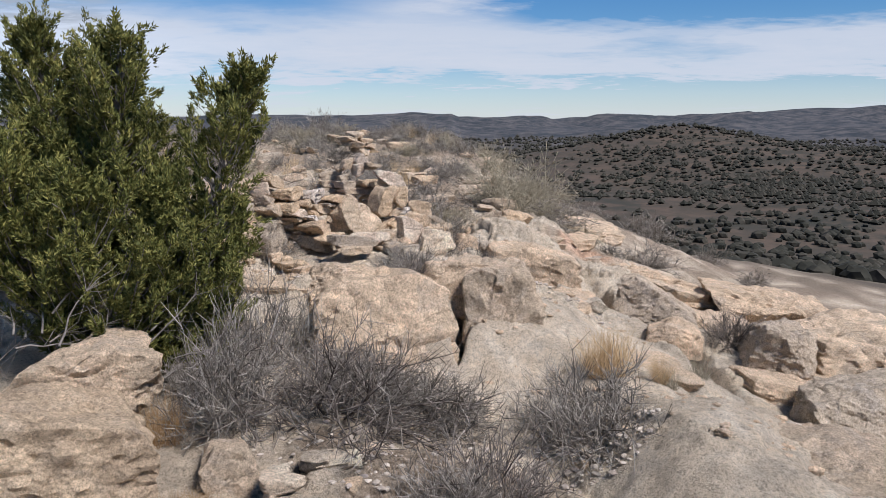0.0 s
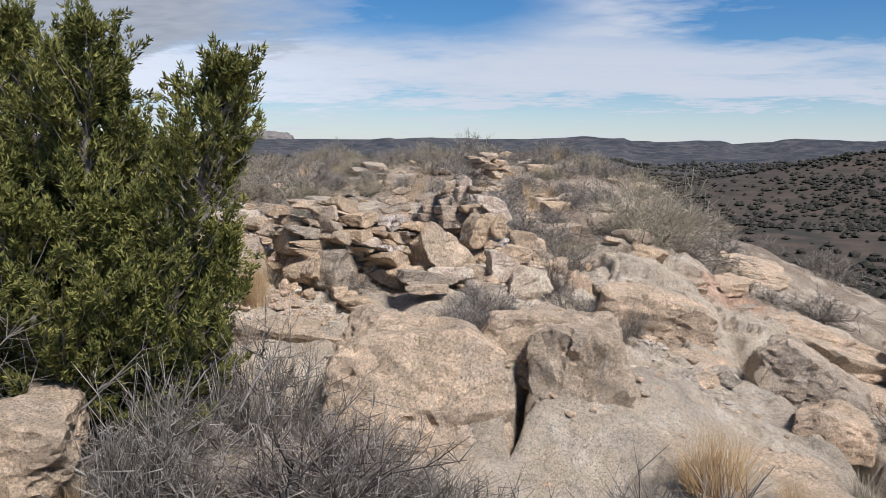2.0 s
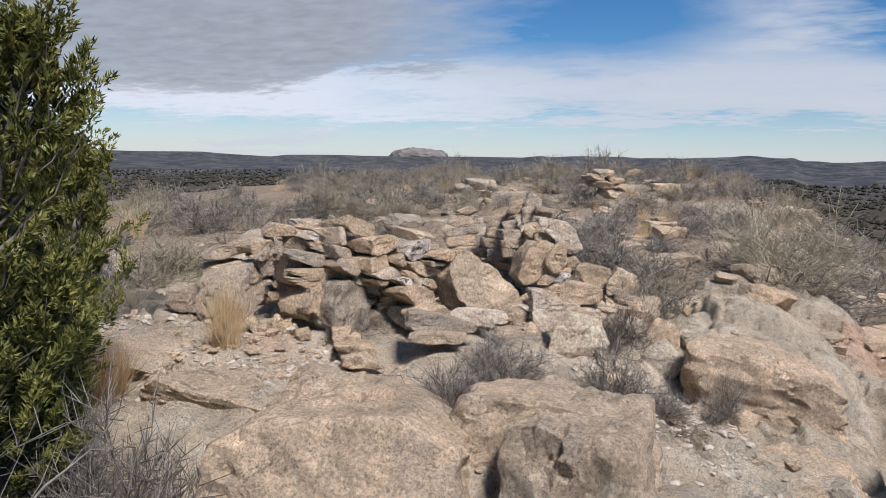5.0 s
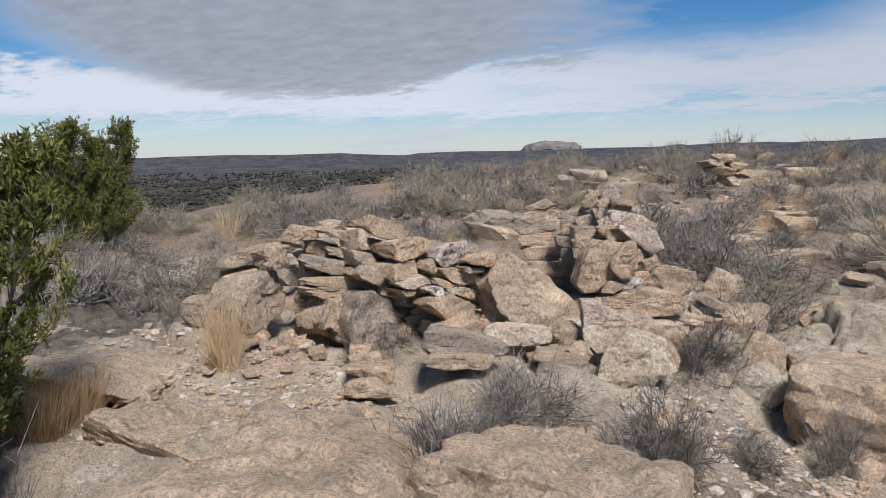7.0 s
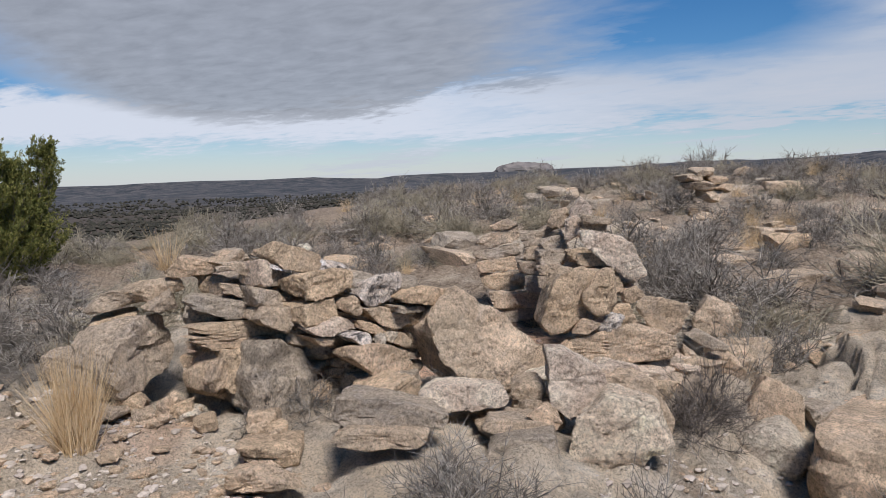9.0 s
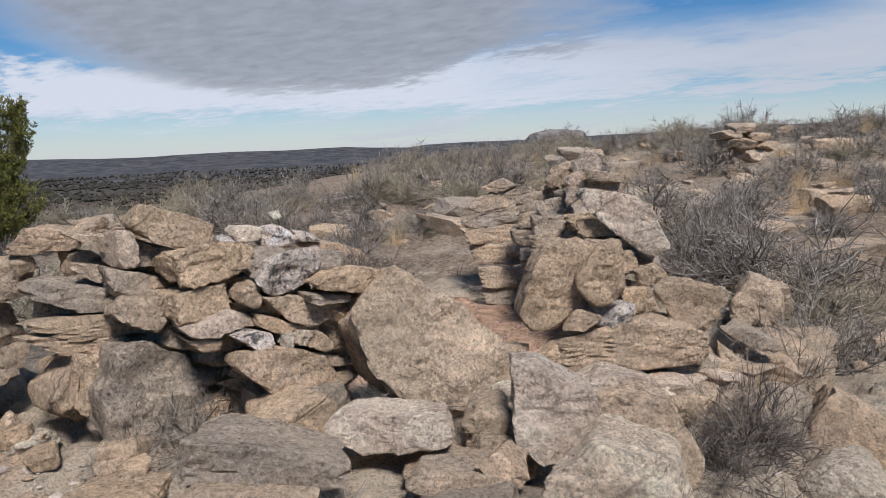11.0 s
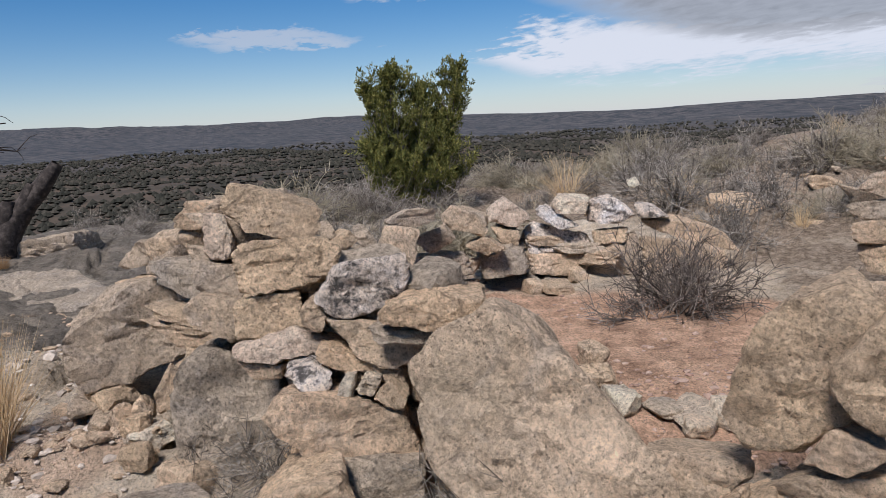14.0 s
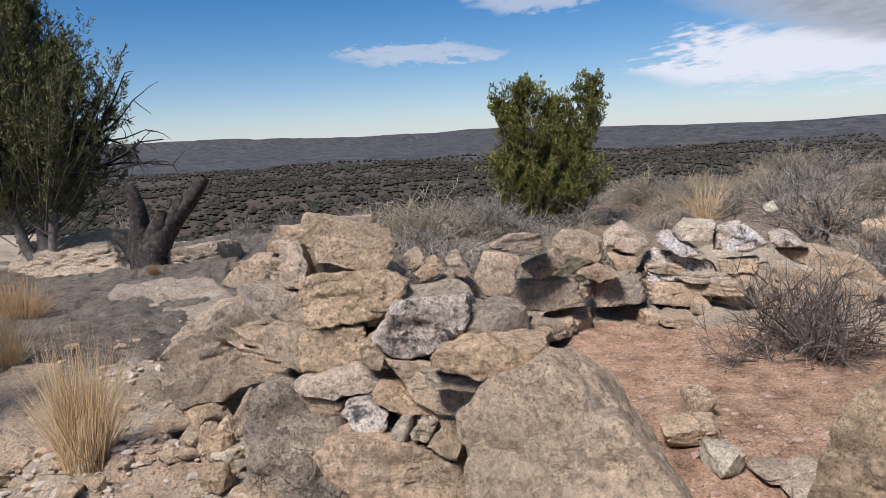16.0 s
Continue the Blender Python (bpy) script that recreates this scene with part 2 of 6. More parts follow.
def height(x, y):
    x, y = np.asarray(x, dtype=np.float64), np.asarray(y, dtype=np.float64)
    z = near_height(np.clip(x, -60, 12), np.clip(y, -50, 60))
    fine = smooth(60, 15, np.hypot(x + 2, y - 9))
    # bedrock sheets: broad waves, stepped edges, pitting
    step = fbm(x * 0.55, y * 0.55, 3.0, 5, 3) * 2.2
    frac = step - np.floor(step)
    z = z + fine * (0.05 * (np.floor(step) + smooth(0.82, 1.0, frac)) + 0.04 * fbm(x * 0.9, y * 0.9, 0.5, 9, 3) + 0.030 * fbm(x * 3.2, y * 3.2, 0.5, 21, 4, 0.62) - 0.05 * smooth(0.06, 0.0, np.abs(fbm(x * 0.8, y * 0.8, 0.3, 25, 3))))
    wx, wy = x + 0.16 * fbm(x * 1.6, y * 1.6, 0.1, 27, 3), y + 0.16 * fbm(x * 1.6, y * 1.6, 0.6, 28, 3)
    flat = np.atleast_1d(wx).astype(float), np.atleast_1d(wy).astype(float)
    level, edge = cells(flat[0] * 0.75, flat[1] * 1.0, 35)
    level2, edge2 = cells(flat[0] * 2.3, flat[1] * 2.6, 37)
    broken = smooth(-0.4, 0.3, fbm(x * 0.5, y * 0.5, 0.8, 39, 2)) * (1 - 0.85 * bump(x, y, -1.1, 9.4, 1.9, 0.9, 25, 4))
    z = z + fine * broken * ((0.10 * level + 0.05 * level2).reshape(z.shape) - 0.10 * smooth(0.09, 0.0, edge).reshape(z.shape) - 0.04 * smooth(0.10, 0.0, edge2).reshape(z.shape))
    room = bump(x, y, -3.1, 11.5, 1.75, 1.35, 25, 6)
    z = z * (1 - room) + room * (0.0 + 0.03 * (x + 3) + 0.03 * fbm(x * 1.5, y * 1.5, 0.2, 31, 3) + 0.006 * fbm(x * 14, y * 14, 0.2, 33, 3))
    # the sides of the ridge
    cy = np.clip(y, -45, 24)
    side = np.where(x > -3, 6.5 + 0.06 * np.clip(y, 0, 30), 12.5)
    off = np.hypot(x + 3, y - cy) - side
    az = np.degrees(np.arctan2(-x, y - 8))
    r = np.hypot(x, y - 8)
    off = off + 2.0 * fbm(x * 0.05, y * 0.05, 1.0, 41, 3) * smooth(0, 20, off)
    z = z - 17.0 * smooth(-6, 95, off) + smooth(60, 200, r) * 4.5 * fbm(x / 130, y / 130, 0.7, 51, 4)
    # a hill in the valley
    z = z + 22 * bump(x, y, 128, 425, 75, 62, -35, 1.4) + 6 * bump(x, y, 240, 330, 140, 60, -30, 2) + 9 * bump(x, y, -260, 470, 120, 70, 20, 2)
    # the far rim
    deg, far = skyline(az)
    far = far * (1 + 0.12 * fbm(az / 9, 0.3, 0.1, 61, 3)) + 140 * fbm(x / 260, y / 260, 0.3, 63, 3) * smooth(500, 1000, r)
    rim = 1.5 + far * np.tan(np.radians(deg)) + 2.2 * fbm(az / 3.0, 0.2, 0.9, 65, 4) + 17
    w = 0.5 * smooth(0.32, 0.92, r / far) ** 1.6 + 0.5 * smooth(0.88, 1.0, r / far)
    w = w + 0.05 * np.sin(w * 22) * (1 - w) * w * 2
    z = z + rim * w - smooth(1.0, 1.5, r / far) * 0.012 * (r - far)
    return z


# ---- materials ----
def material(name):
    m = bpy.data.materials.new(name)
    m.use_nodes = True
    nt = m.node_tree
    return m, nt, nt.nodes["Principled BSDF"]


def link(nt, a, b):
    nt.links.new(a, b)


def tex_noise(nt, vec, scale, detail=5, rough=0.6, distort=0.0):
    n = nt.nodes.new("ShaderNodeTexNoise")
    n.inputs["Scale"].default_value, n.inputs["Detail"].default_value = scale, detail
    n.inputs["Roughness"].default_value, n.inputs["Distortion"].default_value = rough, distort
    if vec is not None:
        link(nt, vec, n.inputs["Vector"])
    return n.outputs[0]


def ramp(nt, fac, stops, smoothly=False):
    n = nt.nodes.new("ShaderNodeValToRGB")
    while len(n.color_ramp.elements) < len(stops):
        n.color_ramp.elements.new(0.5)
    for e, (p, c) in zip(n.color_ramp.elements, stops):
        e.position = p
        e.color = (*c, 1) if isinstance(c, tuple) else (c, c, c, 1)
    if smoothly:
        n.color_ramp.interpolation = "EASE"
    link(nt, fac, n.inputs[0])
    return n.outputs[0]


def mix(nt, fac, a, b, blend="MIX"):
    n = nt.nodes.new("ShaderNodeMix")
    n.data_type, n.blend_type = "RGBA", blend
    for sock, v in ((n.inputs[0], fac), (n.inputs[6], a), (n.inputs[7], b)):
        if isinstance(v, (int, float)):
            sock.default_value = v
        elif isinstance(v, tuple):
            sock.default_value = (*v, 1)
        else:
            link(nt, v, sock)
    return n.outputs[2]


def calc(nt, op, a, b=0.0):
    n = nt.nodes.new("ShaderNodeMath")
    n.operation = op
    for i, v in enumerate((a, b)):
        if isinstance(v, (int, float)):
            n.inputs[i].default_value = v
        else:
            link(nt, v, n.inputs[i])
    return n.outputs[0]


def bumped(nt, bsdf, h, strength, distance, before=None):
    n = nt.nodes.new("ShaderNodeBump")
    n.inputs["Strength"].default_value, n.inputs["Distance"].default_value = strength, distance
    link(nt, h, n.inputs["Height"])
    if before is not None:
        link(nt, before, n.inputs["Normal"])
    link(nt, n.outputs[0], bsdf.inputs["Normal"])
    return n.outputs[0]


def rock_material(name, pale, mid, dark, stain=0.5, pits=0.5, vary=True, lichen=0.60, crusting=0.0):
    """Weathered limestone: warm fresh faces, grey crust, dark lichen, pits and fine cracks."""
    m, nt, b = material(name)
    co = nt.nodes.new("ShaderNodeTexCoord")
    info = nt.nodes.new("ShaderNodeObjectInfo")
    shift = nt.nodes.new("ShaderNodeVectorMath")
    shift.operation = "MULTIPLY_ADD"
    link(nt, info.outputs["Random"], shift.inputs[0])
    shift.inputs[1].default_value = (37, 19, 53)
    geo = nt.nodes.new("ShaderNodeNewGeometry")
    link(nt, geo.outputs["Position"], shift.inputs[2])
    v = shift.outputs[0]
    broad = tex_noise(nt, v, 2.6, 6, 0.62, 0.4)
    grain = tex_noise(nt, v, 22, 8, 0.7)
    fine = tex_noise(nt, v, 90, 6, 0.7)
    mid_relief = tex_noise(nt, v, 7.5, 9, 0.68, 0.5)
    light = tuple(min(0.80, c * 1.45) for c in pale)
    col = mix(nt, ramp(nt, broad, [(0.36, 0.0), (0.62, 1.0)]), mid, mix(nt, ramp(nt, tex_noise(nt, v, 5.5, 6, 0.65), [(0.45, 0.0), (0.65, 1.0)]), pale, light))
    col = mix(nt, calc(nt, "MULTIPLY", ramp(nt, grain, [(0.4, 0.0), (0.75, 1.0)]), 0.55), col, dark)
    # grey crust in broad irregular fields
    crust = ramp(nt, tex_noise(nt, v, 3.4, 9, 0.72, 0.8), [(0.50, 0.0), (0.60, 1.0)])
    col = mix(nt, calc(nt, "MULTIPLY", crust, stain), col, (0.37, 0.32, 0.265))
    lich = ramp(nt, tex_noise(nt, v, 13, 10, 0.75, 0.3), [(lichen, 0.0), (lichen + 0.07, 1.0)])
    col = mix(nt, calc(nt, "MULTIPLY", lich, max(crusting, min(0.9, 0.65 * stain + 0.15))), col, (0.085, 0.08, 0.075))
    # clustered dark pits: strong in some fields, absent in others
    field = ramp(nt, tex_noise(nt, v, 4.2, 5, 0.6), [(0.40, 0.25), (0.60, 0.85)])
    speck = ramp(nt, fine, [(0.33, 0.12), (0.46, 1.0), (0.68, 1.15)])
    col = mix(nt, field, col, speck, "MULTIPLY")
    fleck = ramp(nt, tex_noise(nt, v, 42, 7, 0.75, 0.4), [(0.36, 0.72), (0.49, 1.34), (0.62, 1.85)])
    col = mix(nt, 0.78, col, fleck, "MULTIPLY")
    crack_way = nt.nodes.new("ShaderNodeVectorMath")
    crack_way.operation = "MULTIPLY_ADD"
    link(nt, mid_relief, crack_way.inputs[0])
    crack_way.inputs[1].default_value = (0.35, 0.3, 0.25)
    link(nt, v, crack_way.inputs[2])
    split = nt.nodes.new("ShaderNodeTexVoronoi")
    split.feature = "DISTANCE_TO_EDGE"
    split.inputs["Scale"].default_value = 3.3
    link(nt, crack_way.outputs[0], split.inputs["Vector"])
    seam = ramp(nt, split.outputs["Distance"], [(0.0, 0.0), (0.022, 1.0)])
    broken = ramp(nt, tex_noise(nt, v, 3.1, 3, 0.5), [(0.48, 1.0), (0.56, 0.0)])
    seam = calc(nt, "MAXIMUM", seam, broken)
    col = mix(nt, calc(nt, "MULTIPLY", calc(nt, "SUBTRACT", 1.0, seam), 0.55), col, dark)
    # pock marks, gathered in patches
    for size, reach, depth in ((38, 0.30, 0.75), (95, 0.34, 0.6)):
        pock = nt.nodes.new("ShaderNodeTexVoronoi")
        pock.feature = "F1"
        pock.inputs["Scale"].default_value = size
        link(nt, v, pock.inputs["Vector"])
        where = ramp(nt, tex_noise(nt, v, 6.0, 4, 0.6), [(0.42, 0.0), (0.56, 1.0)])
        spot = ramp(nt, pock.outputs["Distance"], [(reach * 0.4, 1.0), (reach, 0.0)])
        col = mix(nt, calc(nt, "MULTIPLY", calc(nt, "MULTIPLY", spot, where), depth), col, dark)
    if vary:
        tone = ramp(nt, info.outputs["Random"], [(0.0, (0.86, 0.86, 0.86)), (0.35, (1.0, 0.99, 0.97)), (0.7, (1.05, 1.0, 0.95)), (1.0, (0.94, 0.93, 0.92))])
        col = mix(nt, 1.0, col, tone, "MULTIPLY")
    link(nt, col, b.inputs["Base Color"])
    b.inputs["Roughness"].default_value = 0.92
    b.inputs["Specular IOR Level"].default_value = 0.18
    vor = nt.nodes.new("ShaderNodeTexVoronoi")
    vor.feature = "F1"
    vor.inputs["Scale"].default_value = 26
    link(nt, v, vor.inputs["Vector"])
    hole = ramp(nt, vor.outputs["Distance"], [(0.10, 0.0), (0.30, 1.0)])
    hole = mix(nt, pits, (1, 1, 1), hole)
    n1 = bumped(nt, b, hole, 0.8, 0.010)
    n2 = bumped(nt, b, grain, 1.0, 0.034, n1)
    n3 = bumped(nt, b, broad, 0.4, 0.05, n2)
    n4 = bumped(nt, b, mid_relief, 0.8, 0.05, n3)
    n5 = bumped(nt, b, seam, 0.8, 0.015, n4)
    bumped(nt, b, fine, 0.9, 0.016, n5)
    return m


LIMESTONE = rock_material("limestone", (0.546, 0.415, 0.288), (0.435, 0.342, 0.238), (0.246, 0.191, 0.139), 0.36, 0.5)
WARM_STONE = rock_material("warm_limestone", (0.550, 0.419, 0.278), (0.468, 0.349, 0.231), (0.279, 0.203, 0.136), 0.2, 0.55)
GREY_STONE = rock_material("grey_limestone", (0.435, 0.357, 0.265), (0.370, 0.303, 0.228), (0.206, 0.169, 0.129), 0.6, 0.6)
PINK_STONE = rock_material("pinkish_limestone", (0.608, 0.508, 0.395), (0.532, 0.419, 0.316), (0.350, 0.248, 0.190), 0.14, 0.4)
WHITE_STONE = rock_material("pale_limestone", (0.623, 0.529, 0.407), (0.543, 0.449, 0.339), (0.296, 0.230, 0.170), 0.1, 0.4)
LICHEN_STONE = rock_material("lichen_limestone", (0.74, 0.66, 0.56), (0.60, 0.50, 0.40), (0.20, 0.16, 0.125), 0.10, 0.9, True, 0.52, 0.95)


def ground_material():
    m, nt, b = material("desert_ground")
    geo = nt.nodes.new("ShaderNodeNewGeometry")
    v = geo.outputs["Position"]
    soil = nt.nodes.new("ShaderNodeAttribute")
    soil.attribute_name = "soil"
    red = nt.nodes.new("ShaderNodeAttribute")
    red.attribute_name = "red"
    far = nt.nodes.new("ShaderNodeAttribute")
    far.attribute_name = "far"
    broad = tex_noise(nt, v, 1.3, 7, 0.62, 0.5)
    grain = tex_noise(nt, v, 18, 8, 0.7)
    fine = tex_noise(nt, v, 80, 6, 0.7)
    rock = mix(nt, ramp(nt, broad, [(0.38, 0.0), (0.62, 1.0)]), (0.46, 0.375, 0.275), mix(nt, ramp(nt, tex_noise(nt, v, 4.0, 7, 0.65), [(0.45, 0.0), (0.65, 1.0)]), (0.56, 0.455, 0.325), (0.64, 0.56, 0.445)))
    crust = ramp(nt, tex_noise(nt, v, 1.9, 10, 0.72, 0.7), [(0.50, 0.0), (0.60, 1.0)])
    grey = nt.nodes.new("ShaderNodeAttribute")
    grey.attribute_name = "crusted"
    crust = calc(nt, "MINIMUM", calc(nt, "ADD", calc(nt, "MULTIPLY", crust, 0.7), calc(nt, "MULTIPLY", grey.outputs["Fac"], 0.85)), 0.95)
    rock = mix(nt, crust, rock, mix(nt, grey.outputs["Fac"], (0.357, 0.302, 0.232), mix(nt, ramp(nt, tex_noise(nt, v, 5, 9, 0.72, 0.5), [(0.38, 0.0), (0.62, 1.0)]), (0.080, 0.070, 0.058), (0.215, 0.188, 0.152))))
    lich = ramp(nt, tex_noise(nt, v, 9, 10, 0.75, 0.3), [(0.62, 0.0), (0.7, 1.0)])
    rock = mix(nt, calc(nt, "MULTIPLY", lich, 0.5), rock, (0.108, 0.089, 0.074))
    grit = ramp(nt, grain, [(0.35, (0.15, 0.112, 0.078)), (0.5, (0.265, 0.203, 0.143)), (0.64, (0.42, 0.335, 0.25))])
    redsoil = ramp(nt, tex_noise(nt, v, 5, 8, 0.7), [(0.32, (0.25, 0.148, 0.096)), (0.50, (0.53, 0.34, 0.225)), (0.66, (0.68, 0.465, 0.32))])
    col = mix(nt, soil.outputs["Fac"], rock, grit)
    col = mix(nt, red.outputs["Fac"], col, redsoil)
    speck = ramp(nt, fine, [(0.32, 0.35), (0.47, 1.15), (0.7, 1.5)])
    col = mix(nt, 0.8, col, speck, "MULTIPLY")
    blotch = ramp(nt, tex_noise(nt, v, 27, 8, 0.75, 0.5), [(0.36, 0.55), (0.48, 1.12), (0.64, 1.4)])
    col = mix(nt, 0.6, col, blotch, "MULTIPLY")
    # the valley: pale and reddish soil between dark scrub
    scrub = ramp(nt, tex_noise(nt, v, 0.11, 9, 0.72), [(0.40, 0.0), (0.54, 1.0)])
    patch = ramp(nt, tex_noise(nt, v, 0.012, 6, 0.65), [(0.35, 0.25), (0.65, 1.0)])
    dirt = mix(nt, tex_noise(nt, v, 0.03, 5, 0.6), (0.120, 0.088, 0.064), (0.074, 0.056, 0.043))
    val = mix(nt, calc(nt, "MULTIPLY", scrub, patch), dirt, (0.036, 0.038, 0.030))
    # dark woods of the far rim, with aerial haze painted in as a blue cast
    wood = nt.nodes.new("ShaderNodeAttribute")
    wood.attribute_name = "wooded_haze"
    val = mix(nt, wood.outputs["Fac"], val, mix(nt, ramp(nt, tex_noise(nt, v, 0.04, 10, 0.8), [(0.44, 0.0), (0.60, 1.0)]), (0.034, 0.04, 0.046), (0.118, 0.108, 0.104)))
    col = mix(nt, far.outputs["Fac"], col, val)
    link(nt, col, b.inputs["Base Color"])
    b.inputs["Roughness"].default_value = 0.95
    b.inputs["Specular IOR Level"].default_value = 0.12
    near = calc(nt, "SUBTRACT", 1.0, far.outputs["Fac"])
    n2 = bumped(nt, b, calc(nt, "MULTIPLY", grain, near), 1.0, 0.04)
    mid = tex_noise(nt, v, 6.5, 9, 0.72, 0.6)
    n2 = bumped(nt, b, calc(nt, "MULTIPLY", mid, near), 1.0, 0.10, n2)
    n3 = bumped(nt, b, calc(nt, "MULTIPLY", broad, near), 0.5, 0.1, n2)
    bumped(nt, b, calc(nt, "MULTIPLY", fine, near), 0.9, 0.016, n3)
    return m


def plain_material(name, colours, scale=9.0, rough=0.85, through_light=0.0, island=True):
    """Leaf, twig, bark: a few shades that change from piece to piece and along it."""
    m, nt, b = material(name)
    geo = nt.nodes.new("ShaderNodeNewGeometry")
    n = tex_noise(nt, geo.outputs["Position"], scale, 5, 0.65)
    f = calc(nt, "ADD", calc(nt, "MULTIPLY", n, 0.7), calc(nt, "MULTIPLY", geo.outputs["Random Per Island"], 0.3)) if island else n
    k = len(colours) - 1
    col = ramp(nt, f, [(0.3 + 0.4 * i / k, c) for i, c in enumerate(colours)])
    link(nt, col, b.inputs["Base Color"])
    b.inputs["Roughness"].default_value = rough
    b.inputs["Specular IOR Level"].default_value = 0.2
    return m


GROUND = ground_material()
JUNIPER = plain_material("juniper_leaf", [(0.050, 0.058, 0.016), (0.132, 0.138, 0.034), (0.30, 0.27, 0.078)], 7.0, 0.7)
JUNIPER_DULL = plain_material("juniper_leaf_dull", [(0.06, 0.072, 0.03), (0.11, 0.115, 0.045), (0.17, 0.145, 0.065)], 3.0, 0.75)
TWIG = plain_material("grey_twig", [(0.07, 0.058, 0.046), (0.22, 0.19, 0.155), (0.50, 0.45, 0.38)], 6.0)
TWIG_DARK = plain_material("dark_twig", [(0.045, 0.036, 0.03), (0.14, 0.115, 0.095), (0.36, 0.31, 0.26)], 6.0)
TWIG_TAN = plain_material("tan_twig", [(0.23, 0.19, 0.13), (0.33, 0.285, 0.2), (0.43, 0.38, 0.27)], 6.0)
STRAW = plain_material("straw", [(0.48, 0.31, 0.155), (0.65, 0.47, 0.26), (0.78, 0.62, 0.40)], 6.0)
RUSTY = plain_material("rusty_grass", [(0.26, 0.15, 0.07), (0.40, 0.25, 0.12), (0.5, 0.36, 0.2)], 6.0)
BARK = plain_material("grey_bark", [(0.10, 0.085, 0.07), (0.2, 0.175, 0.15), (0.3, 0.27, 0.24)], 14.0, 0.9, island=False)
DEAD_WOOD = plain_material("dead_wood", [(0.02, 0.017, 0.015), (0.045, 0.037, 0.032), (0.11, 0.09, 0.078)], 14.0, 0.9, island=False)
FAR_ROCK = plain_material("far_rock", [(0.12, 0.11, 0.10), (0.18, 0.16, 0.145), (0.26, 0.23, 0.2)], 0.03, 0.9, island=False)
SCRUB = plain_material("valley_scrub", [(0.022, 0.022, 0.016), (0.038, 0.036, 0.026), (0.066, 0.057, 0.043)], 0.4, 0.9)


# ---- mesh helpers ----
def mesh_from(name, verts, faces, mat, smooth_shade=True):
    me = bpy.data.meshes.new(name)
    verts = np.asarray(verts, dtype=np.float32)
    faces = np.asarray(faces, dtype=np.int32)
    k = faces.shape[1]
    me.vertices.add(len(verts))
    me.vertices.foreach_set("co", verts.ravel())
    me.loops.add(faces.size)
    me.loops.foreach_set("vertex_index", faces.ravel())
    me.polygons.add(len(faces))
    me.polygons.foreach_set("loop_start", np.arange(0, faces.size, k, dtype=np.int32))
    me.polygons.foreach_set("use_smooth", np.full(len(faces), smooth_shade))
    me.materials.append(mat)
    me.update()
    me.validate()
    return me


def ball(level):
    bm = bmesh.new()
    bmesh.ops.create_icosphere(bm, subdivisions=level, radius=1.0)
    bm.verts.ensure_lookup_table()
    v = np.array([p.co[:] for p in bm.verts])
    f = np.array([[q.index for q in face.verts] for face in bm.faces])
    bm.free()
    return v / np.linalg.norm(v, axis=1)[:, None], f


BALLS = {n: ball(n) for n in (1, 2, 3, 4, 5)}


def rock_mesh(seed, dims, mat, level=4, cuts=5, square=60.0, rough=1.0, layered=None):
    """A broken block: flat faces that meet in worn edges, with chips, ledges and pits."""
    rng = np.random.default_rng(seed)
    d, f = BALLS[level]
    w, dep, h = dims
    if layered is None:
        layered = 0.5 if max(dims) < 0.55 else 0.08
    total = 0
    planes = [np.array(p, dtype=float) for p in ((1, 0, 0), (-1, 0, 0), (0, 1, 0), (0, -1, 0), (0, 0, 1), (0, 0, -1))]
    offs = [1.0] * 6
    planes = [p + rng.normal(0, 0.2, 3) for p in planes]
    for _ in range(cuts):
        n = rng.normal(0, 1, 3)
        planes.append(n / np.linalg.norm(n))
        offs.append(rng.uniform(0.92, 1.4))
    for n, o in zip(planes, offs):
        n = n / np.linalg.norm(n)
        total = total + np.maximum(0, d @ n / o) ** square
    r = total ** (-1 / square)
    q = d * r[:, None]
    s = np.array([w, dep, h]) / 2
    p = q * s
    size = float(np.cbrt(w * dep * h))
    k = 1.6 / size
    a = fbm(p[:, 0] * k, p[:, 1] * k, p[:, 2] * k * 1.3, seed, 3)
    b2 = fbm(p[:, 0] * k * 4.5, p[:, 1] * k * 4.5, p[:, 2] * k * 6, seed + 5, 4, 0.6)
    lay = vnoise(p[:, 0] * k * 0.8, p[:, 1] * k * 0.8, p[:, 2] * k * 9, seed + 9)
    lay = np.where(lay > 0.1, 1.0, lay * 2) * np.sqrt(np.clip(1 - np.abs(d[:, 2]), 0, 1))
    p = p + d * (size * rough * (0.035 * a + (0.030 if size < 0.5 else 0.042) * b2 + 0.036 * layered * lay))[:, None]
    span = p.max(0) - p.min(0)
    p = (p - (p.max(0) + p.min(0)) / 2) * (np.array([w, dep, h]) / span)
    me = mesh_from("rock", p, f, mat)
    me.set_sharp_from_angle(angle=radians(24))
    return me


def part(name, me, parent, m=None, label=""):
    ob = new(name, me)
    ob.parent = parent
    if m is not None:
        ob.matrix_basis = m
    return tagged(ob, label)


# ---- the ground, one sheet to the horizon ----
def axis(lo, hi, cell, reach, grow):
    mid = list(np.arange(lo, hi + 1e-6, cell))
    outer, step, at = [], cell, 0.0
    while at < reach:
        step *= grow
        at += step
        outer.append(at)
    return np.array([lo - o for o in reversed(outer)] + mid + [hi + o for o in outer])


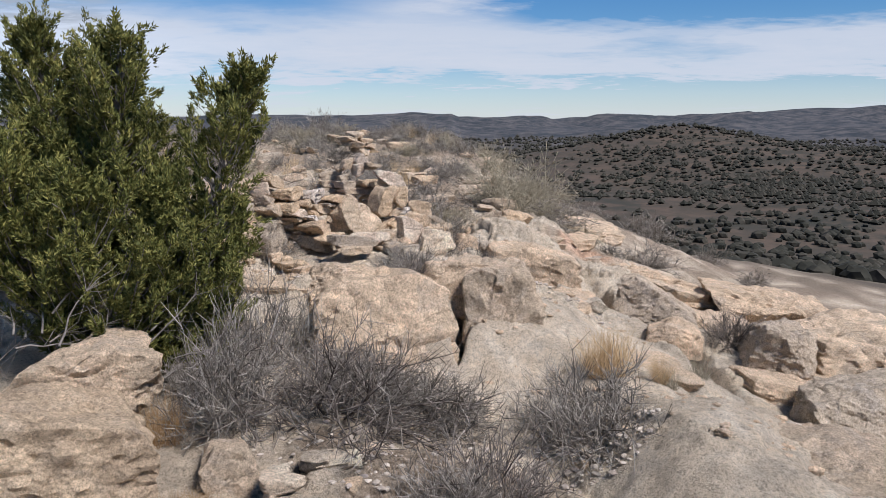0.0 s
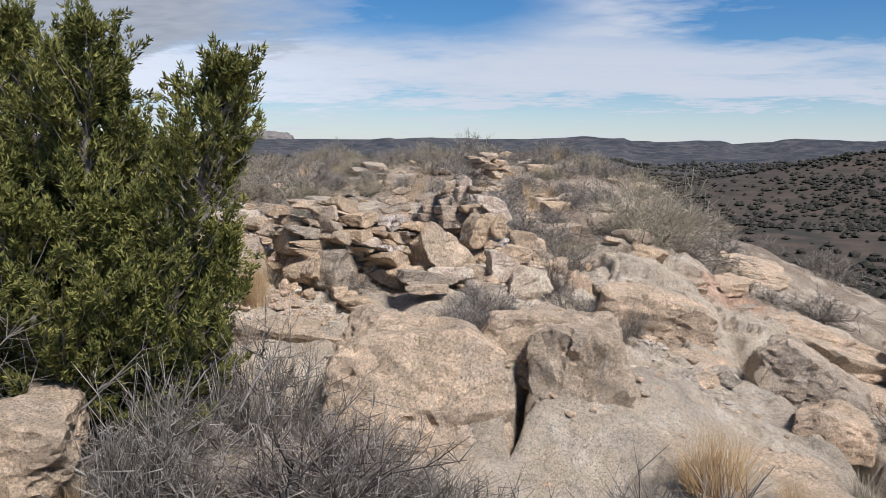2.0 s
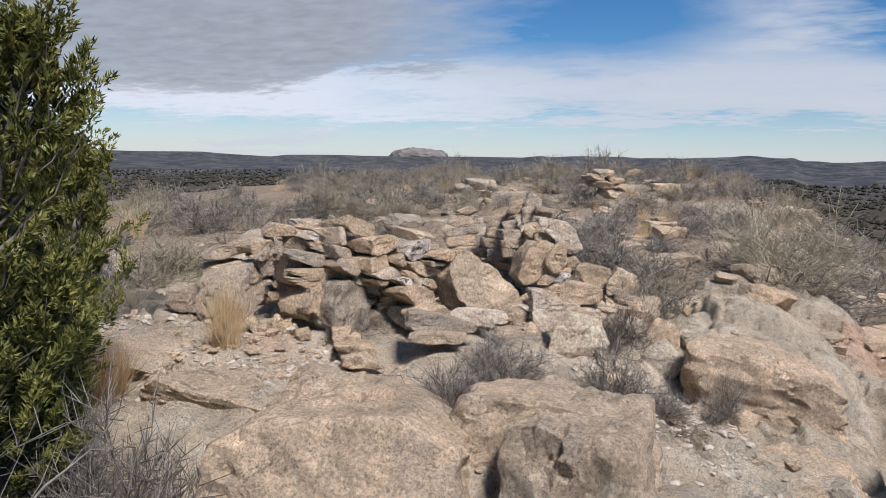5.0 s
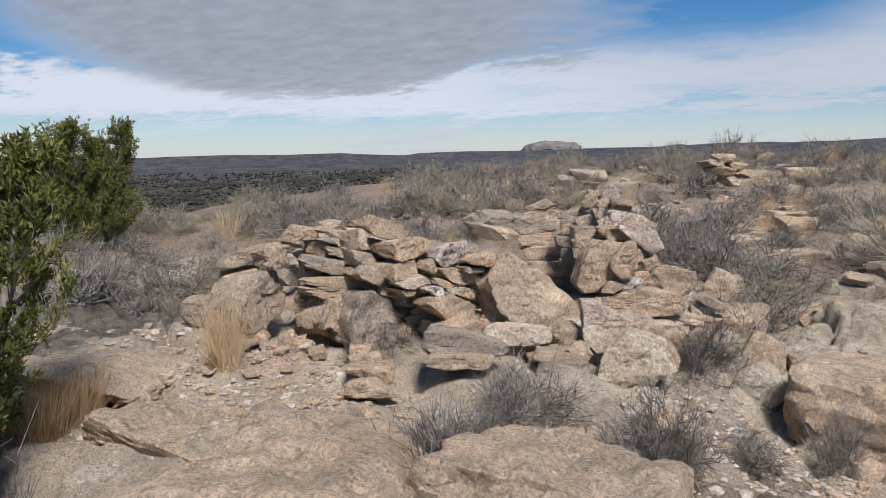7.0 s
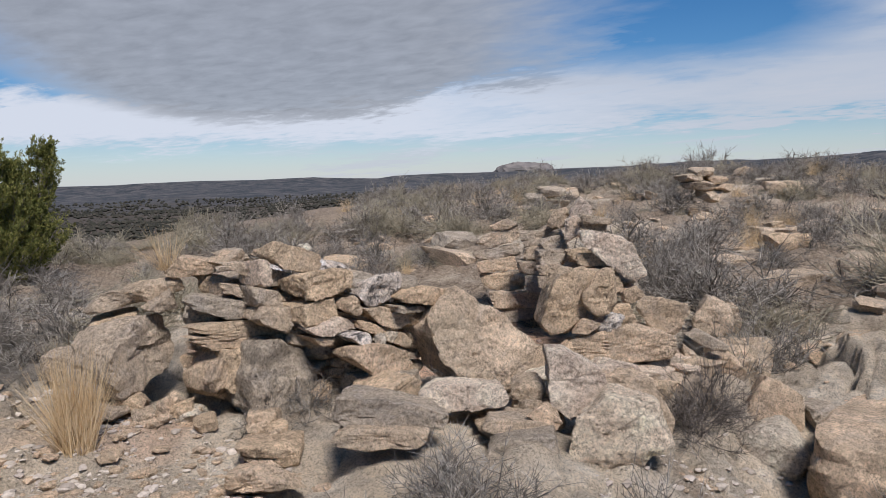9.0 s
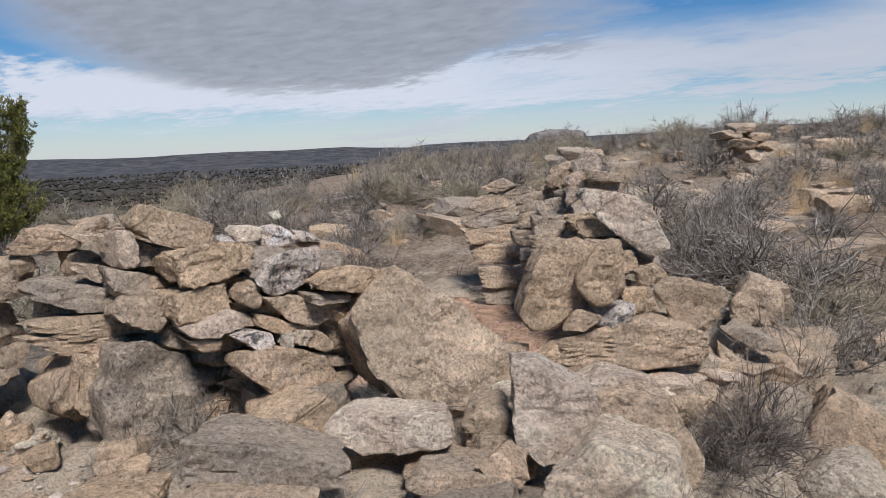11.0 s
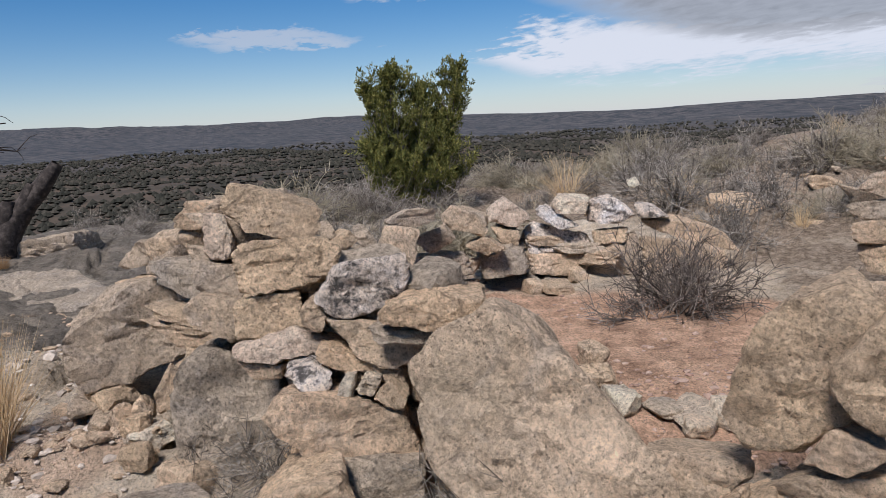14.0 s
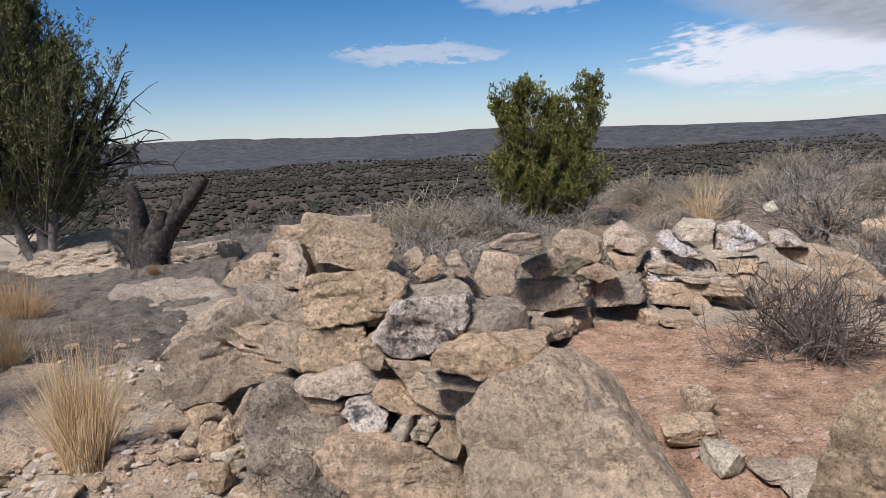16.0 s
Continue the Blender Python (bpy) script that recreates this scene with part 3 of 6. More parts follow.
def build_ground():
    xs, ys = axis(-6.5, 3.6, 0.04, 4300, 1.075), axis(3.2, 13.6, 0.04, 4300, 1.075)
    X, Y = np.meshgrid(xs, ys)
    Z = height(X, Y)
    nx, ny = len(xs), len(ys)
    i = np.arange(nx * ny).reshape(ny, nx)
    faces = np.stack([i[:-1, :-1], i[:-1, 1:], i[1:, 1:], i[1:, :-1]], -1).reshape(-1, 4)
    me = mesh_from("ground", np.stack([X, Y, Z], -1).reshape(-1, 3), faces, GROUND)
    x, y = X.ravel(), Y.ravel()
    n = fbm(x * 1.1, y * 1.1, 0.4, 81, 5, 0.6)
    dip = bump(x, y, -0.2, 4.4, 1.5, 0.9, 0, 4) + bump(x, y, 0.4, 9.3, 0.8, 1.3, 20, 4) + 0.6 * bump(x, y, -4, 5, 2.0, 1.6, 0, 4)
    scatter = 1.3 * smooth(12.0, 15, y) + smooth(-6, -9, x) * smooth(9, 11, y)
    soil = smooth(0.35, 0.75, 0.75 * dip + 0.55 * scatter + 0.45 * n)
    red = smooth(0.3, 0.6, bump(x, y, -3.1, 11.5, 1.75, 1.35, 25, 6) + 0.25 * n)
    red = np.maximum(red, 0.8 * smooth(0.45, 0.8, bump(x, y, 2.4, 13.6, 1.3, 0.9, 0, 2) + 0.3 * n))
    red = np.maximum(red, 0.5 * smooth(0.5, 0.9, bump(x, y, -2.8, 8.7, 0.5, 0.4, 0, 2) + 0.3 * n))
    r = np.hypot(x + 2, y - 9)
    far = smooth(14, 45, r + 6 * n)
    # how far out the woods and their painted haze set in
    wooded_haze = smooth(450, 1000, r + 150 * n)
    crusted = smooth(0.2, 0.8, 1.15 * smooth(-3.5, -4.8, x) * smooth(11.5, 9.5, y) * smooth(0.5, 6.5, y + 1.2 * n) + 0.3 * n)
    for name, values in (("crusted", crusted), ("soil", soil), ("red", red), ("far", far), ("wooded_haze", wooded_haze)):
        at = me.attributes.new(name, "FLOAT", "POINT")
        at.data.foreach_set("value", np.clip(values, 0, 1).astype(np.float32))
    ob = new("ground", me)
    return tagged(ob, "pale weathered limestone bedrock and reddish desert soil running out to the valley", "ground", kind="structure")


build_ground()


def ground_z(x, y):
    return float(height(np.array([x]), np.array([y]))[0])


# ---- the dry-stone room ----
def stone_thing(name, label, x, y):
    ob = new(name)
    ob.location = (x, y, 0.0)
    return tagged(ob, label, "stone wall")


WALLS = {
    "front": stone_thing("dry_stone_wall", "tumbled dry-stone wall of tan limestone blocks on bedrock", -1.6, 9.9),
    "corner": stone_thing("dry_stone_wall", "ruined wall corner of stacked thin grey limestone slabs", -1.2, 12.2),
    "back": stone_thing("dry_stone_wall", "low dry-stone back wall of weathered slabs round red earth", -4.6, 11.6),
}
at_wall = "front"


def stone(x, y, z, w, d, h, yaw, pitch, roll, mat, level, seed, cuts=6, square=60.0):
    me = rock_mesh(seed, (w, d, h), mat, level, cuts, square)
    parent = WALLS[at_wall]
    return part("stone", me, parent, Matrix.Translation(-parent.location) @ pose(x, y, z, pitch, roll, yaw))


def unit(v):
    return v / (np.linalg.norm(v, axis=-1, keepdims=True) + 1e-9)


def hewn_mesh(seed, dims, mat, level, sides, round_):
    """A stone broken along flat sides (turn from the horizontal, distance from the middle), its corners shaved and chipped."""
    rng = np.random.default_rng(seed)
    d, f = BALLS[level]
    s = np.array(dims) / 2
    w, dep, h = dims
    size = float(np.cbrt(w * dep * h))
    planes, offs = [], []
    for turn, off in sides:
        a = radians(turn)
        off = max(off, 0.12 * min(w, h))
        taper = min(abs(rng.normal(0.0, 0.14)), 0.35 * off / (0.36 * dep))
        planes.append(np.array([math.cos(a), taper, math.sin(a)]))
        offs.append(off - taper * 0.36 * dep)
    for way in (-1.0, 1.0):
        planes.append(np.array([rng.normal(0, 0.14), way, rng.normal(0, 0.14) - 0.12 * way]))
        offs.append(dep / 2)

    def shape():
        total = 0
        for n, o in zip(planes, offs):
            total = total + np.maximum(0, d @ (n * s) / max(o, 0.01)) ** round_
        return d * (total ** (-1 / round_))[:, None] * s

    p = shape()
    for _ in range(6):
        n = unit(rng.normal(0, 1, 3) * np.array([1.0, 1.3, 1.0]))
        planes.append(n)
        offs.append(max(float((p @ n).max()) * rng.uniform(0.86, 0.98), 0.2 * size))
    p = shape()
    k = 1.0 / size
    out_way = unit(p / s ** 1.2)
    broad = fbm(p[:, 0] * k * 1.3, p[:, 1] * k * 1.3, p[:, 2] * k * 1.6, seed, 3)
    crag = fbm(p[:, 0] * k * 5, p[:, 1] * k * 5, p[:, 2] * k * 6.5, seed + 5, 4, 0.62)
    chip = smooth(0.28, 0.42, vnoise(p[:, 0] * k * 2.6, p[:, 1] * k * 2.6, p[:, 2] * k * 3.4, seed + 9))
    pit = smooth(0.35, 0.7, vnoise(p[:, 0] * 34, p[:, 1] * 34, p[:, 2] * 34, seed + 13))
    fine = fbm(p[:, 0] * 7, p[:, 1] * 7, p[:, 2] * 9, seed + 17, 4, 0.6)
    crack = smooth(0.05, 0.0, np.abs(fbm(p[:, 0] * 1.7, p[:, 1] * 1.7, p[:, 2] * 2.2, seed + 19, 3))) * smooth(0.5, 0.9, size)
    ledge = np.floor(p[:, 2] * 7 + 1.2 * broad) - (p[:, 2] * 7 + 1.2 * broad)
    bulk = smooth(0.45, 0.8, size)
    p = p + out_way * (min(size, 0.6) * (0.030 * broad + 0.026 * crag - 0.036 * chip) - 0.005 * pit + bulk * (0.026 * fine + 0.010 * ledge - 0.05 * crack))[:, None]
    me = mesh_from("rock", p, f, mat)
    me.set_sharp_from_angle(angle=radians(26))
    return me


def hewn(x, y, z, w, d, h, yaw, mat, level, seed, sides, lean=0.0, round_=46.0):
    me = hewn_mesh(seed, (w, d, h), mat, level, sides, round_)
    m = pose(x, y, z, -lean, 0, yaw)
    if at_wall is not None:
        parent = WALLS[at_wall]
        return part("stone", me, parent, Matrix.Translation(-parent.location) @ m)
    big = max(w, d) > 0.6
    ob = new("boulder" if big else "loose_stone", me)
    ob.matrix_world = m
    return tagged(ob, ROCK_WORDS[mat.name] + (" boulder half sunk in bare bedrock" if big else " stone lying on bare ground"), "boulder" if big else "stone", group="loose rocks")


at_wall = "front"
hewn(-2.44, 9.63, 1.00, 0.36, 0.38, 0.20, 80, WARM_STONE, 5, 507, ((-159, 0.161), (-108, 0.087), (-85, 0.103), (-21, 0.169), (69, 0.064), (90, 0.099), (154, 0.171)))
hewn(-2.73, 9.42, 0.99, 0.19, 0.25, 0.13, 84, LIMESTONE, 4, 514, ((-118, 0.063), (-53, 0.042), (32, 0.09), (118, 0.025)))
hewn(-2.47, 9.43, 0.91, 0.11, 0.30, 0.19, 83, PINK_STONE, 4, 521, ((-97, 0.087), (-2, 0.055), (18, 0.046), (81, 0.085), (178, 0.051)))
hewn(-3.27, 9.22, 0.79, 0.30, 0.40, 0.15, 88, LIMESTONE, 4, 528, ((-149, 0.117), (-77, 0.053), (12, 0.141), (91, 0.072), (122, 0.092)))
hewn(-2.17, 9.66, 0.84, 0.37, 0.38, 0.18, 78, WARM_STONE, 5, 535, ((-175, 0.179), (-89, 0.086), (-71, 0.103), (-13, 0.169), (62, 0.128), (92, 0.085), (115, 0.126)))
hewn(-2.46, 9.41, 0.76, 0.19, 0.35, 0.19, 83, GREY_STONE, 4, 542, ((-172, 0.084), (-121, 0.071), (-70, 0.098), (-1, 0.097), (71, 0.06)))
hewn(-2.36, 9.38, 0.63, 0.23, 0.35, 0.19, 84, LIMESTONE, 4, 549, ((-153, 0.084), (-117, 0.047), (-10, 0.099), (83, 0.086), (142, 0.112)))
hewn(-2.18, 9.57, 0.66, 0.24, 0.36, 0.17, 80, WARM_STONE, 5, 556, ((-95, 0.085), (-70, 0.083), (3, 0.115), (95, 0.076), (177, 0.114)))
hewn(-1.98, 9.71, 0.70, 0.10, 0.30, 0.13, 76, LIMESTONE, 4, 563, ((-113, 0.055), (-36, 0.051), (24, 0.036), (137, 0.038), (174, 0.044)))
hewn(-1.91, 9.87, 0.78, 0.31, 0.34, 0.21, 72, LICHEN_STONE, 5, 570, ((-142, 0.133), (-101, 0.103), (-54, 0.092), (6, 0.152), (99, 0.082), (145, 0.112)))
hewn(-1.67, 10.04, 0.73, 0.33, 0.36, 0.12, 67, WARM_STONE, 5, 577, ((-159, 0.15), (-101, 0.046), (-56, 0.095), (10, 0.159), (77, 0.067), (94, 0.06), (127, 0.1)))
hewn(-1.72, 9.96, 0.66, 0.21, 0.30, 0.06, 69, GREY_STONE, 4, 584, ((-168, 0.097), (-94, 0.024), (25, 0.083), (82, 0.016)))
hewn(-1.89, 9.92, 0.61, 0.36, 0.40, 0.15, 71, LIMESTONE, 5, 591, ((-139, 0.088), (-115, 0.067), (-89, 0.076), (-38, 0.138), (76, 0.055), (84, 0.057)))
hewn(-2.09, 9.60, 0.58, 0.32, 0.36, 0.11, 79, PINK_STONE, 4, 598, ((-155, 0.146), (-103, 0.062), (-82, 0.05), (-19, 0.15), (68, 0.07), (104, 0.042)))
hewn(-2.09, 9.53, 0.50, 0.18, 0.30, 0.07, 80, LIMESTONE, 4, 605, ((-134, 0.035), (-96, 0.031), (-36, 0.066), (81, 0.023)))
hewn(-1.92, 9.81, 0.56, 0.21, 0.34, 0.10, 74, WARM_STONE, 4, 612, ((-120, 0.052), (-85, 0.051), (65, 0.006), (175, 0.102)))
hewn(-1.88, 9.66, 0.51, 0.17, 0.24, 0.09, 76, LICHEN_STONE, 4, 619, ((-131, 0.042), (-90, 0.042), (-23, 0.071), (68, 0.044), (106, 0.038)))
hewn(-1.76, 9.76, 0.49, 0.06, 0.16, 0.07, 73, WHITE_STONE, 4, 626, ((-97, 0.033), (-5, 0.028), (83, 0.035), (160, 0.018)))
hewn(-1.74, 9.83, 0.49, 0.09, 0.18, 0.08, 72, WHITE_STONE, 4, 633, ((-113, 0.032), (-23, 0.031), (75, 0.04), (144, 0.028)))
hewn(-1.72, 9.90, 0.46, 0.11, 0.22, 0.11, 70, WARM_STONE, 4, 640, ((-116, 0.033), (-21, 0.05), (54, 0.04), (141, 0.038)))
hewn(-1.86, 9.77, 0.35, 0.48, 0.45, 0.27, 75, LIMESTONE, 5, 647, ((-135, 0.12), (-124, 0.102), (-83, 0.135), (19, 0.192), (73, 0.107), (90, 0.135), (150, 0.242)))
hewn(-2.45, 9.46, 0.16, 0.56, 0.60, 0.72, 83, GREY_STONE, 5, 654, ((-177, 0.27), (-148, 0.256), (-100, 0.309), (-11, 0.297), (20, 0.216), (56, 0.273), (103, 0.358), (151, 0.324)))
hewn(-1.78, 9.80, 0.15, 0.41, 0.40, 0.25, 73, GREY_STONE, 4, 661, ((-99, 0.12), (-79, 0.13), (1, 0.203), (89, 0.124), (174, 0.196)))
hewn(-1.35, 10.26, 0.41, 0.79, 0.42, 0.72, 60, LIMESTONE, 5, 668, ((-163, 0.349), (-140, 0.313), (-106, 0.329), (-76, 0.366), (-11, 0.424), (34, 0.218), (45, 0.209), (57, 0.227), (115, 0.387), (141, 0.419), (176, 0.401)), lean=8)
hewn(-1.59, 9.59, 0.23, 0.30, 0.35, 0.20, 76, WARM_STONE, 4, 675, ((-162, 0.143), (-101, 0.081), (-31, 0.133), (-10, 0.138), (39, 0.15), (99, 0.082), (125, 0.085)))
hewn(-3.30, 9.01, 0.40, 0.68, 0.50, 0.49, 100, GREY_STONE, 5, 682, ((-167, 0.345), (-93, 0.253), (-72, 0.172), (-35, 0.251), (14, 0.339), (89, 0.243), (119, 0.221), (167, 0.314)))
hewn(-2.74, 9.27, 0.27, 0.26, 0.30, 0.32, 97, LIMESTONE, 4, 689, ((-134, 0.139), (-42, 0.079), (-5, 0.116), (78, 0.163), (122, 0.115), (170, 0.114)))
hewn(-2.56, 9.16, 0.31, 0.11, 0.14, 0.21, 88, LIMESTONE, 4, 696, ((-165, 0.063), (-64, 0.078), (-11, 0.043), (40, 0.084), (150, 0.034)))
hewn(-2.62, 9.33, 0.30, 0.27, 0.36, 0.29, 68, WARM_STONE, 4, 703, ((-130, 0.12), (-39, 0.083), (1, 0.135), (88, 0.144), (161, 0.113)))
hewn(-1.03, 10.87, 0.62, 0.38, 0.42, 0.46, 42, WARM_STONE, 5, 710, ((-143, 0.237), (-86, 0.222), (-40, 0.149), (-14, 0.136), (64, 0.258), (107, 0.189), (144, 0.14), (160, 0.127)))
hewn(-0.77, 10.91, 0.68, 0.28, 0.30, 0.35, 37, WARM_STONE, 5, 717, ((-155, 0.142), (-120, 0.158), (-68, 0.161), (-46, 0.152), (-1, 0.142), (27, 0.163), (100, 0.159), (134, 0.121), (154, 0.114)), round_=7)
hewn(-0.86, 10.85, 0.46, 0.19, 0.25, 0.10, 40, LIMESTONE, 4, 724, ((-90, 0.05), (-53, 0.043), (74, 0.042), (146, 0.049)))
hewn(-0.72, 10.99, 0.46, 0.20, 0.26, 0.14, 35, LICHEN_STONE, 4, 731, ((-156, 0.1), (-69, 0.037), (-36, 0.06), (52, 0.092), (106, 0.051), (138, 0.064)))
hewn(-0.71, 11.13, 0.31, 0.83, 0.45, 0.27, 26, LIMESTONE, 5, 738, ((-127, 0.253), (-94, 0.136), (-89, 0.133), (5, 0.403), (75, 0.143), (103, 0.118), (114, 0.167)))
hewn(-0.97, 10.64, 0.25, 0.17, 0.20, 0.22, 45, WARM_STONE, 4, 745, ((-101, 0.112), (-30, 0.038), (-8, 0.067), (118, 0.058), (172, 0.07)))
hewn(-1.24, 10.70, 0.23, 0.35, 0.30, 0.20, 49, LIMESTONE, 4, 752, ((-159, 0.132), (-98, 0.097), (-67, 0.091), (-38, 0.089), (84, 0.102), (92, 0.097)))
hewn(-0.53, 10.01, 0.31, 0.37, 0.24, 0.38, 34, PINK_STONE, 5, 759, ((-178, 0.177), (-123, 0.171), (-71, 0.176), (18, 0.138), (59, 0.122), (90, 0.192)))
hewn(-0.41, 10.60, 0.05, 0.43, 0.45, 0.44, 25, LIMESTONE, 5, 766, ((-174, 0.197), (-83, 0.197), (-22, 0.223), (27, 0.161), (74, 0.201), (107, 0.219)))
hewn(-0.63, 10.70, 0.20, 0.47, 0.35, 0.18, 27, PINK_STONE, 4, 773, ((-119, 0.116), (-80, 0.075), (31, 0.184), (77, 0.094), (109, 0.074)))
hewn(-0.52, 11.50, 0.44, 0.42, 0.34, 0.29, 21, LIMESTONE, 4, 780, ((-147, 0.117), (-104, 0.111), (-21, 0.162), (79, 0.13), (106, 0.159)))
hewn(-0.17, 11.81, 0.02, 0.35, 0.35, 0.21, 15, LIMESTONE, 4, 787, ((-174, 0.167), (-88, 0.1), (-50, 0.107), (40, 0.136), (93, 0.102), (135, 0.157)))
hewn(-0.24, 11.67, 0.25, 0.33, 0.35, 0.15, 16, GREY_STONE, 4, 794, ((-125, 0.039), (-110, 0.031), (-49, 0.138), (62, 0.046), (95, 0.08)))
hewn(-0.33, 11.55, 0.14, 0.11, 0.30, 0.23, 18, LIMESTONE, 4, 801, ((-175, 0.047), (-108, 0.094), (6, 0.045), (53, 0.06)))
hewn(-0.56, 11.31, 0.01, 0.34, 0.40, 0.20, 22, GREY_STONE, 4, 808, ((-171, 0.159), (-82, 0.08), (1, 0.169), (97, 0.081)))
hewn(-0.19, 11.25, 0.01, 0.34, 0.40, 0.25, 17, GREY_STONE, 4, 815, ((-162, 0.157), (-87, 0.12), (-24, 0.151), (60, 0.099), (125, 0.115)))
hewn(-0.53, 13.10, 0.18, 0.35, 0.50, 0.35, 15, LIMESTONE, 4, 822, ((-178, 0.176), (-85, 0.162), (9, 0.149), (67, 0.142), (149, 0.135)))
hewn(-1.10, 9.68, 0.26, 0.53, 0.30, 0.15, 33, PINK_STONE, 5, 829, ((-113, 0.101), (-83, 0.067), (19, 0.238), (87, 0.07), (122, 0.141)))
hewn(-0.87, 10.00, 0.24, 0.20, 0.30, 0.12, 39, LIMESTONE, 4, 836, ((-152, 0.093), (-88, 0.058), (-6, 0.093), (93, 0.055), (130, 0.06)))
hewn(-0.78, 9.98, 0.13, 0.30, 0.36, 0.19, 38, LIMESTONE, 4, 843, ((-124, 0.091), (-84, 0.09), (16, 0.123), (78, 0.071), (153, 0.129)))
hewn(-0.88, 9.71, 0.12, 0.33, 0.34, 0.11, 44, WARM_STONE, 4, 850, ((-151, 0.133), (-93, 0.043), (-2, 0.166), (70, 0.063), (98, 0.048)))
hewn(-0.82, 10.43, 0.36, 0.13, 0.20, 0.16, 33, WARM_STONE, 4, 857, ((-145, 0.073), (-62, 0.054), (-39, 0.043), (9, 0.068), (132, 0.021)))
hewn(-3.50, 9.21, 0.74, 0.56, 0.40, 0.21, 56, GREY_STONE, 4, 871, ((-81, 0.062), (-77, 0.052), (9, 0.278), (98, 0.066), (137, 0.135)))
hewn(-3.52, 9.12, 0.58, 0.34, 0.40, 0.14, 57, WARM_STONE, 4, 885, ((-101, 0.072), (-69, 0.055), (-29, 0.118), (100, 0.038), (145, 0.117)))
hewn(-3.13, 9.49, 0.93, 0.35, 0.40, 0.15, 51, LIMESTONE, 4, 899, ((-140, 0.157), (-86, 0.065), (-16, 0.162), (79, 0.06), (137, 0.107)))
hewn(-2.59, 9.60, 0.88, 0.49, 0.40, 0.20, 46, GREY_STONE, 4, 913, ((-120, 0.042), (-102, 0.052), (-14, 0.241), (72, 0.066), (91, 0.102)))
hewn(-2.60, 9.56, 0.77, 0.47, 0.40, 0.19, 47, LIMESTONE, 4, 927, ((-147, 0.147), (-104, 0.033), (-2, 0.236), (75, 0.029)))
hewn(-2.69, 9.46, 0.70, 0.68, 0.40, 0.19, 49, GREY_STONE, 4, 941, ((-111, 0.084), (-94, 0.069), (-2, 0.339), (79, 0.039), (133, 0.26)))
hewn(-2.67, 9.47, 0.55, 0.68, 0.40, 0.11, 48, WARM_STONE, 4, 955, ((-113, 0.081), (-92, 0.042), (-2, 0.337), (90, 0.054)))
hewn(-2.68, 9.45, 0.48, 0.62, 0.40, 0.12, 48, LIMESTONE, 4, 969, ((-119, 0.095), (-92, 0.052), (-34, 0.257), (84, 0.03)))
hewn(-3.20, 9.27, 0.72, 0.23, 0.40, 0.17, 53, GREY_STONE, 4, 983, ((-127, 0.084), (-70, 0.074), (22, 0.091), (121, 0.042)))
hewn(-2.93, 9.39, 0.57, 0.19, 0.40, 0.30, 51, LIMESTONE, 4, 997, ((-98, 0.138), (1, 0.091), (79, 0.133), (177, 0.088)))
hewn(-2.89, 9.64, 0.99, 0.25, 0.40, 0.10, 48, GREY_STONE, 4, 1011, ((-139, 0.071), (-87, 0.045), (33, 0.085), (93, 0.044)))
hewn(-1.27, 9.21, 0.29, 0.62, 0.36, 0.19, 39, GREY_STONE, 4, 1018, ((-112, 0.146), (-92, 0.084), (-23, 0.289), (74, 0.071), (86, 0.075), (158, 0.273)))
hewn(-1.25, 9.12, 0.19, 0.50, 0.35, 0.12, 39, LIMESTONE, 4, 1025, ((-122, 0.128), (-91, 0.056), (-22, 0.222), (85, 0.047), (122, 0.133)))
hewn(-0.73, 9.64, 0.16, 0.39, 0.30, 0.11, 29, LIMESTONE, 4, 1032, ((-107, 0.06), (-83, 0.049), (29, 0.156), (86, 0.041), (149, 0.164)))
hewn(-0.59, 9.44, 0.12, 0.39, 0.35, 0.19, 29, GREY_STONE, 4, 1039, ((-117, 0.111), (-81, 0.084), (16, 0.173), (97, 0.075), (138, 0.13)))
hewn(-0.60, 9.72, 0.20, 0.19, 0.25, 0.13, 27, LIMESTONE, 4, 1046, ((-115, 0.033), (-37, 0.09), (51, 0.042), (125, 0.062)))
hewn(-0.21, 9.81, 0.18, 0.51, 0.42, 0.38, 22, WHITE_STONE, 5, 1053, ((-105, 0.199), (-89, 0.189), (-49, 0.203), (22, 0.22), (77, 0.173), (123, 0.189), (168, 0.221)))

at_wall = "corner"
hewn(-1.01, 11.74, 0.85, 0.53, 0.40, 0.42, 25, PINK_STONE, 5, 1060, ((-136, 0.087), (-129, 0.061), (-54, 0.265), (25, 0.182), (37, 0.159), (78, 0.159), (143, 0.302)))
hewn(-1.16, 11.78, 0.80, 0.25, 0.40, 0.11, 27, WARM_STONE, 4, 1067, ((-172, 0.117), (-88, 0.05), (8, 0.117), (93, 0.05)))
hewn(-1.08, 11.72, 0.71, 0.27, 0.40, 0.07, 26, LIMESTONE, 4, 1074, ((-122, 0.043), (-97, 0.019), (-11, 0.127), (90, 0.034)))
hewn(-0.97, 11.73, 0.62, 0.17, 0.40, 0.16, 25, LIMESTONE, 4, 1081, ((-157, 0.058), (-75, 0.072), (18, 0.065), (103, 0.07)))
hewn(-0.85, 11.56, 0.42, 0.13, 0.40, 0.18, 25, WARM_STONE, 4, 1088, ((-175, 0.06), (-73, 0.069), (-5, 0.059), (91, 0.087)))
hewn(-0.81, 11.71, 0.55, 0.20, 0.40, 0.15, 24, LIMESTONE, 4, 1095, ((-156, 0.086), (-67, 0.047), (44, 0.067), (116, 0.06)))
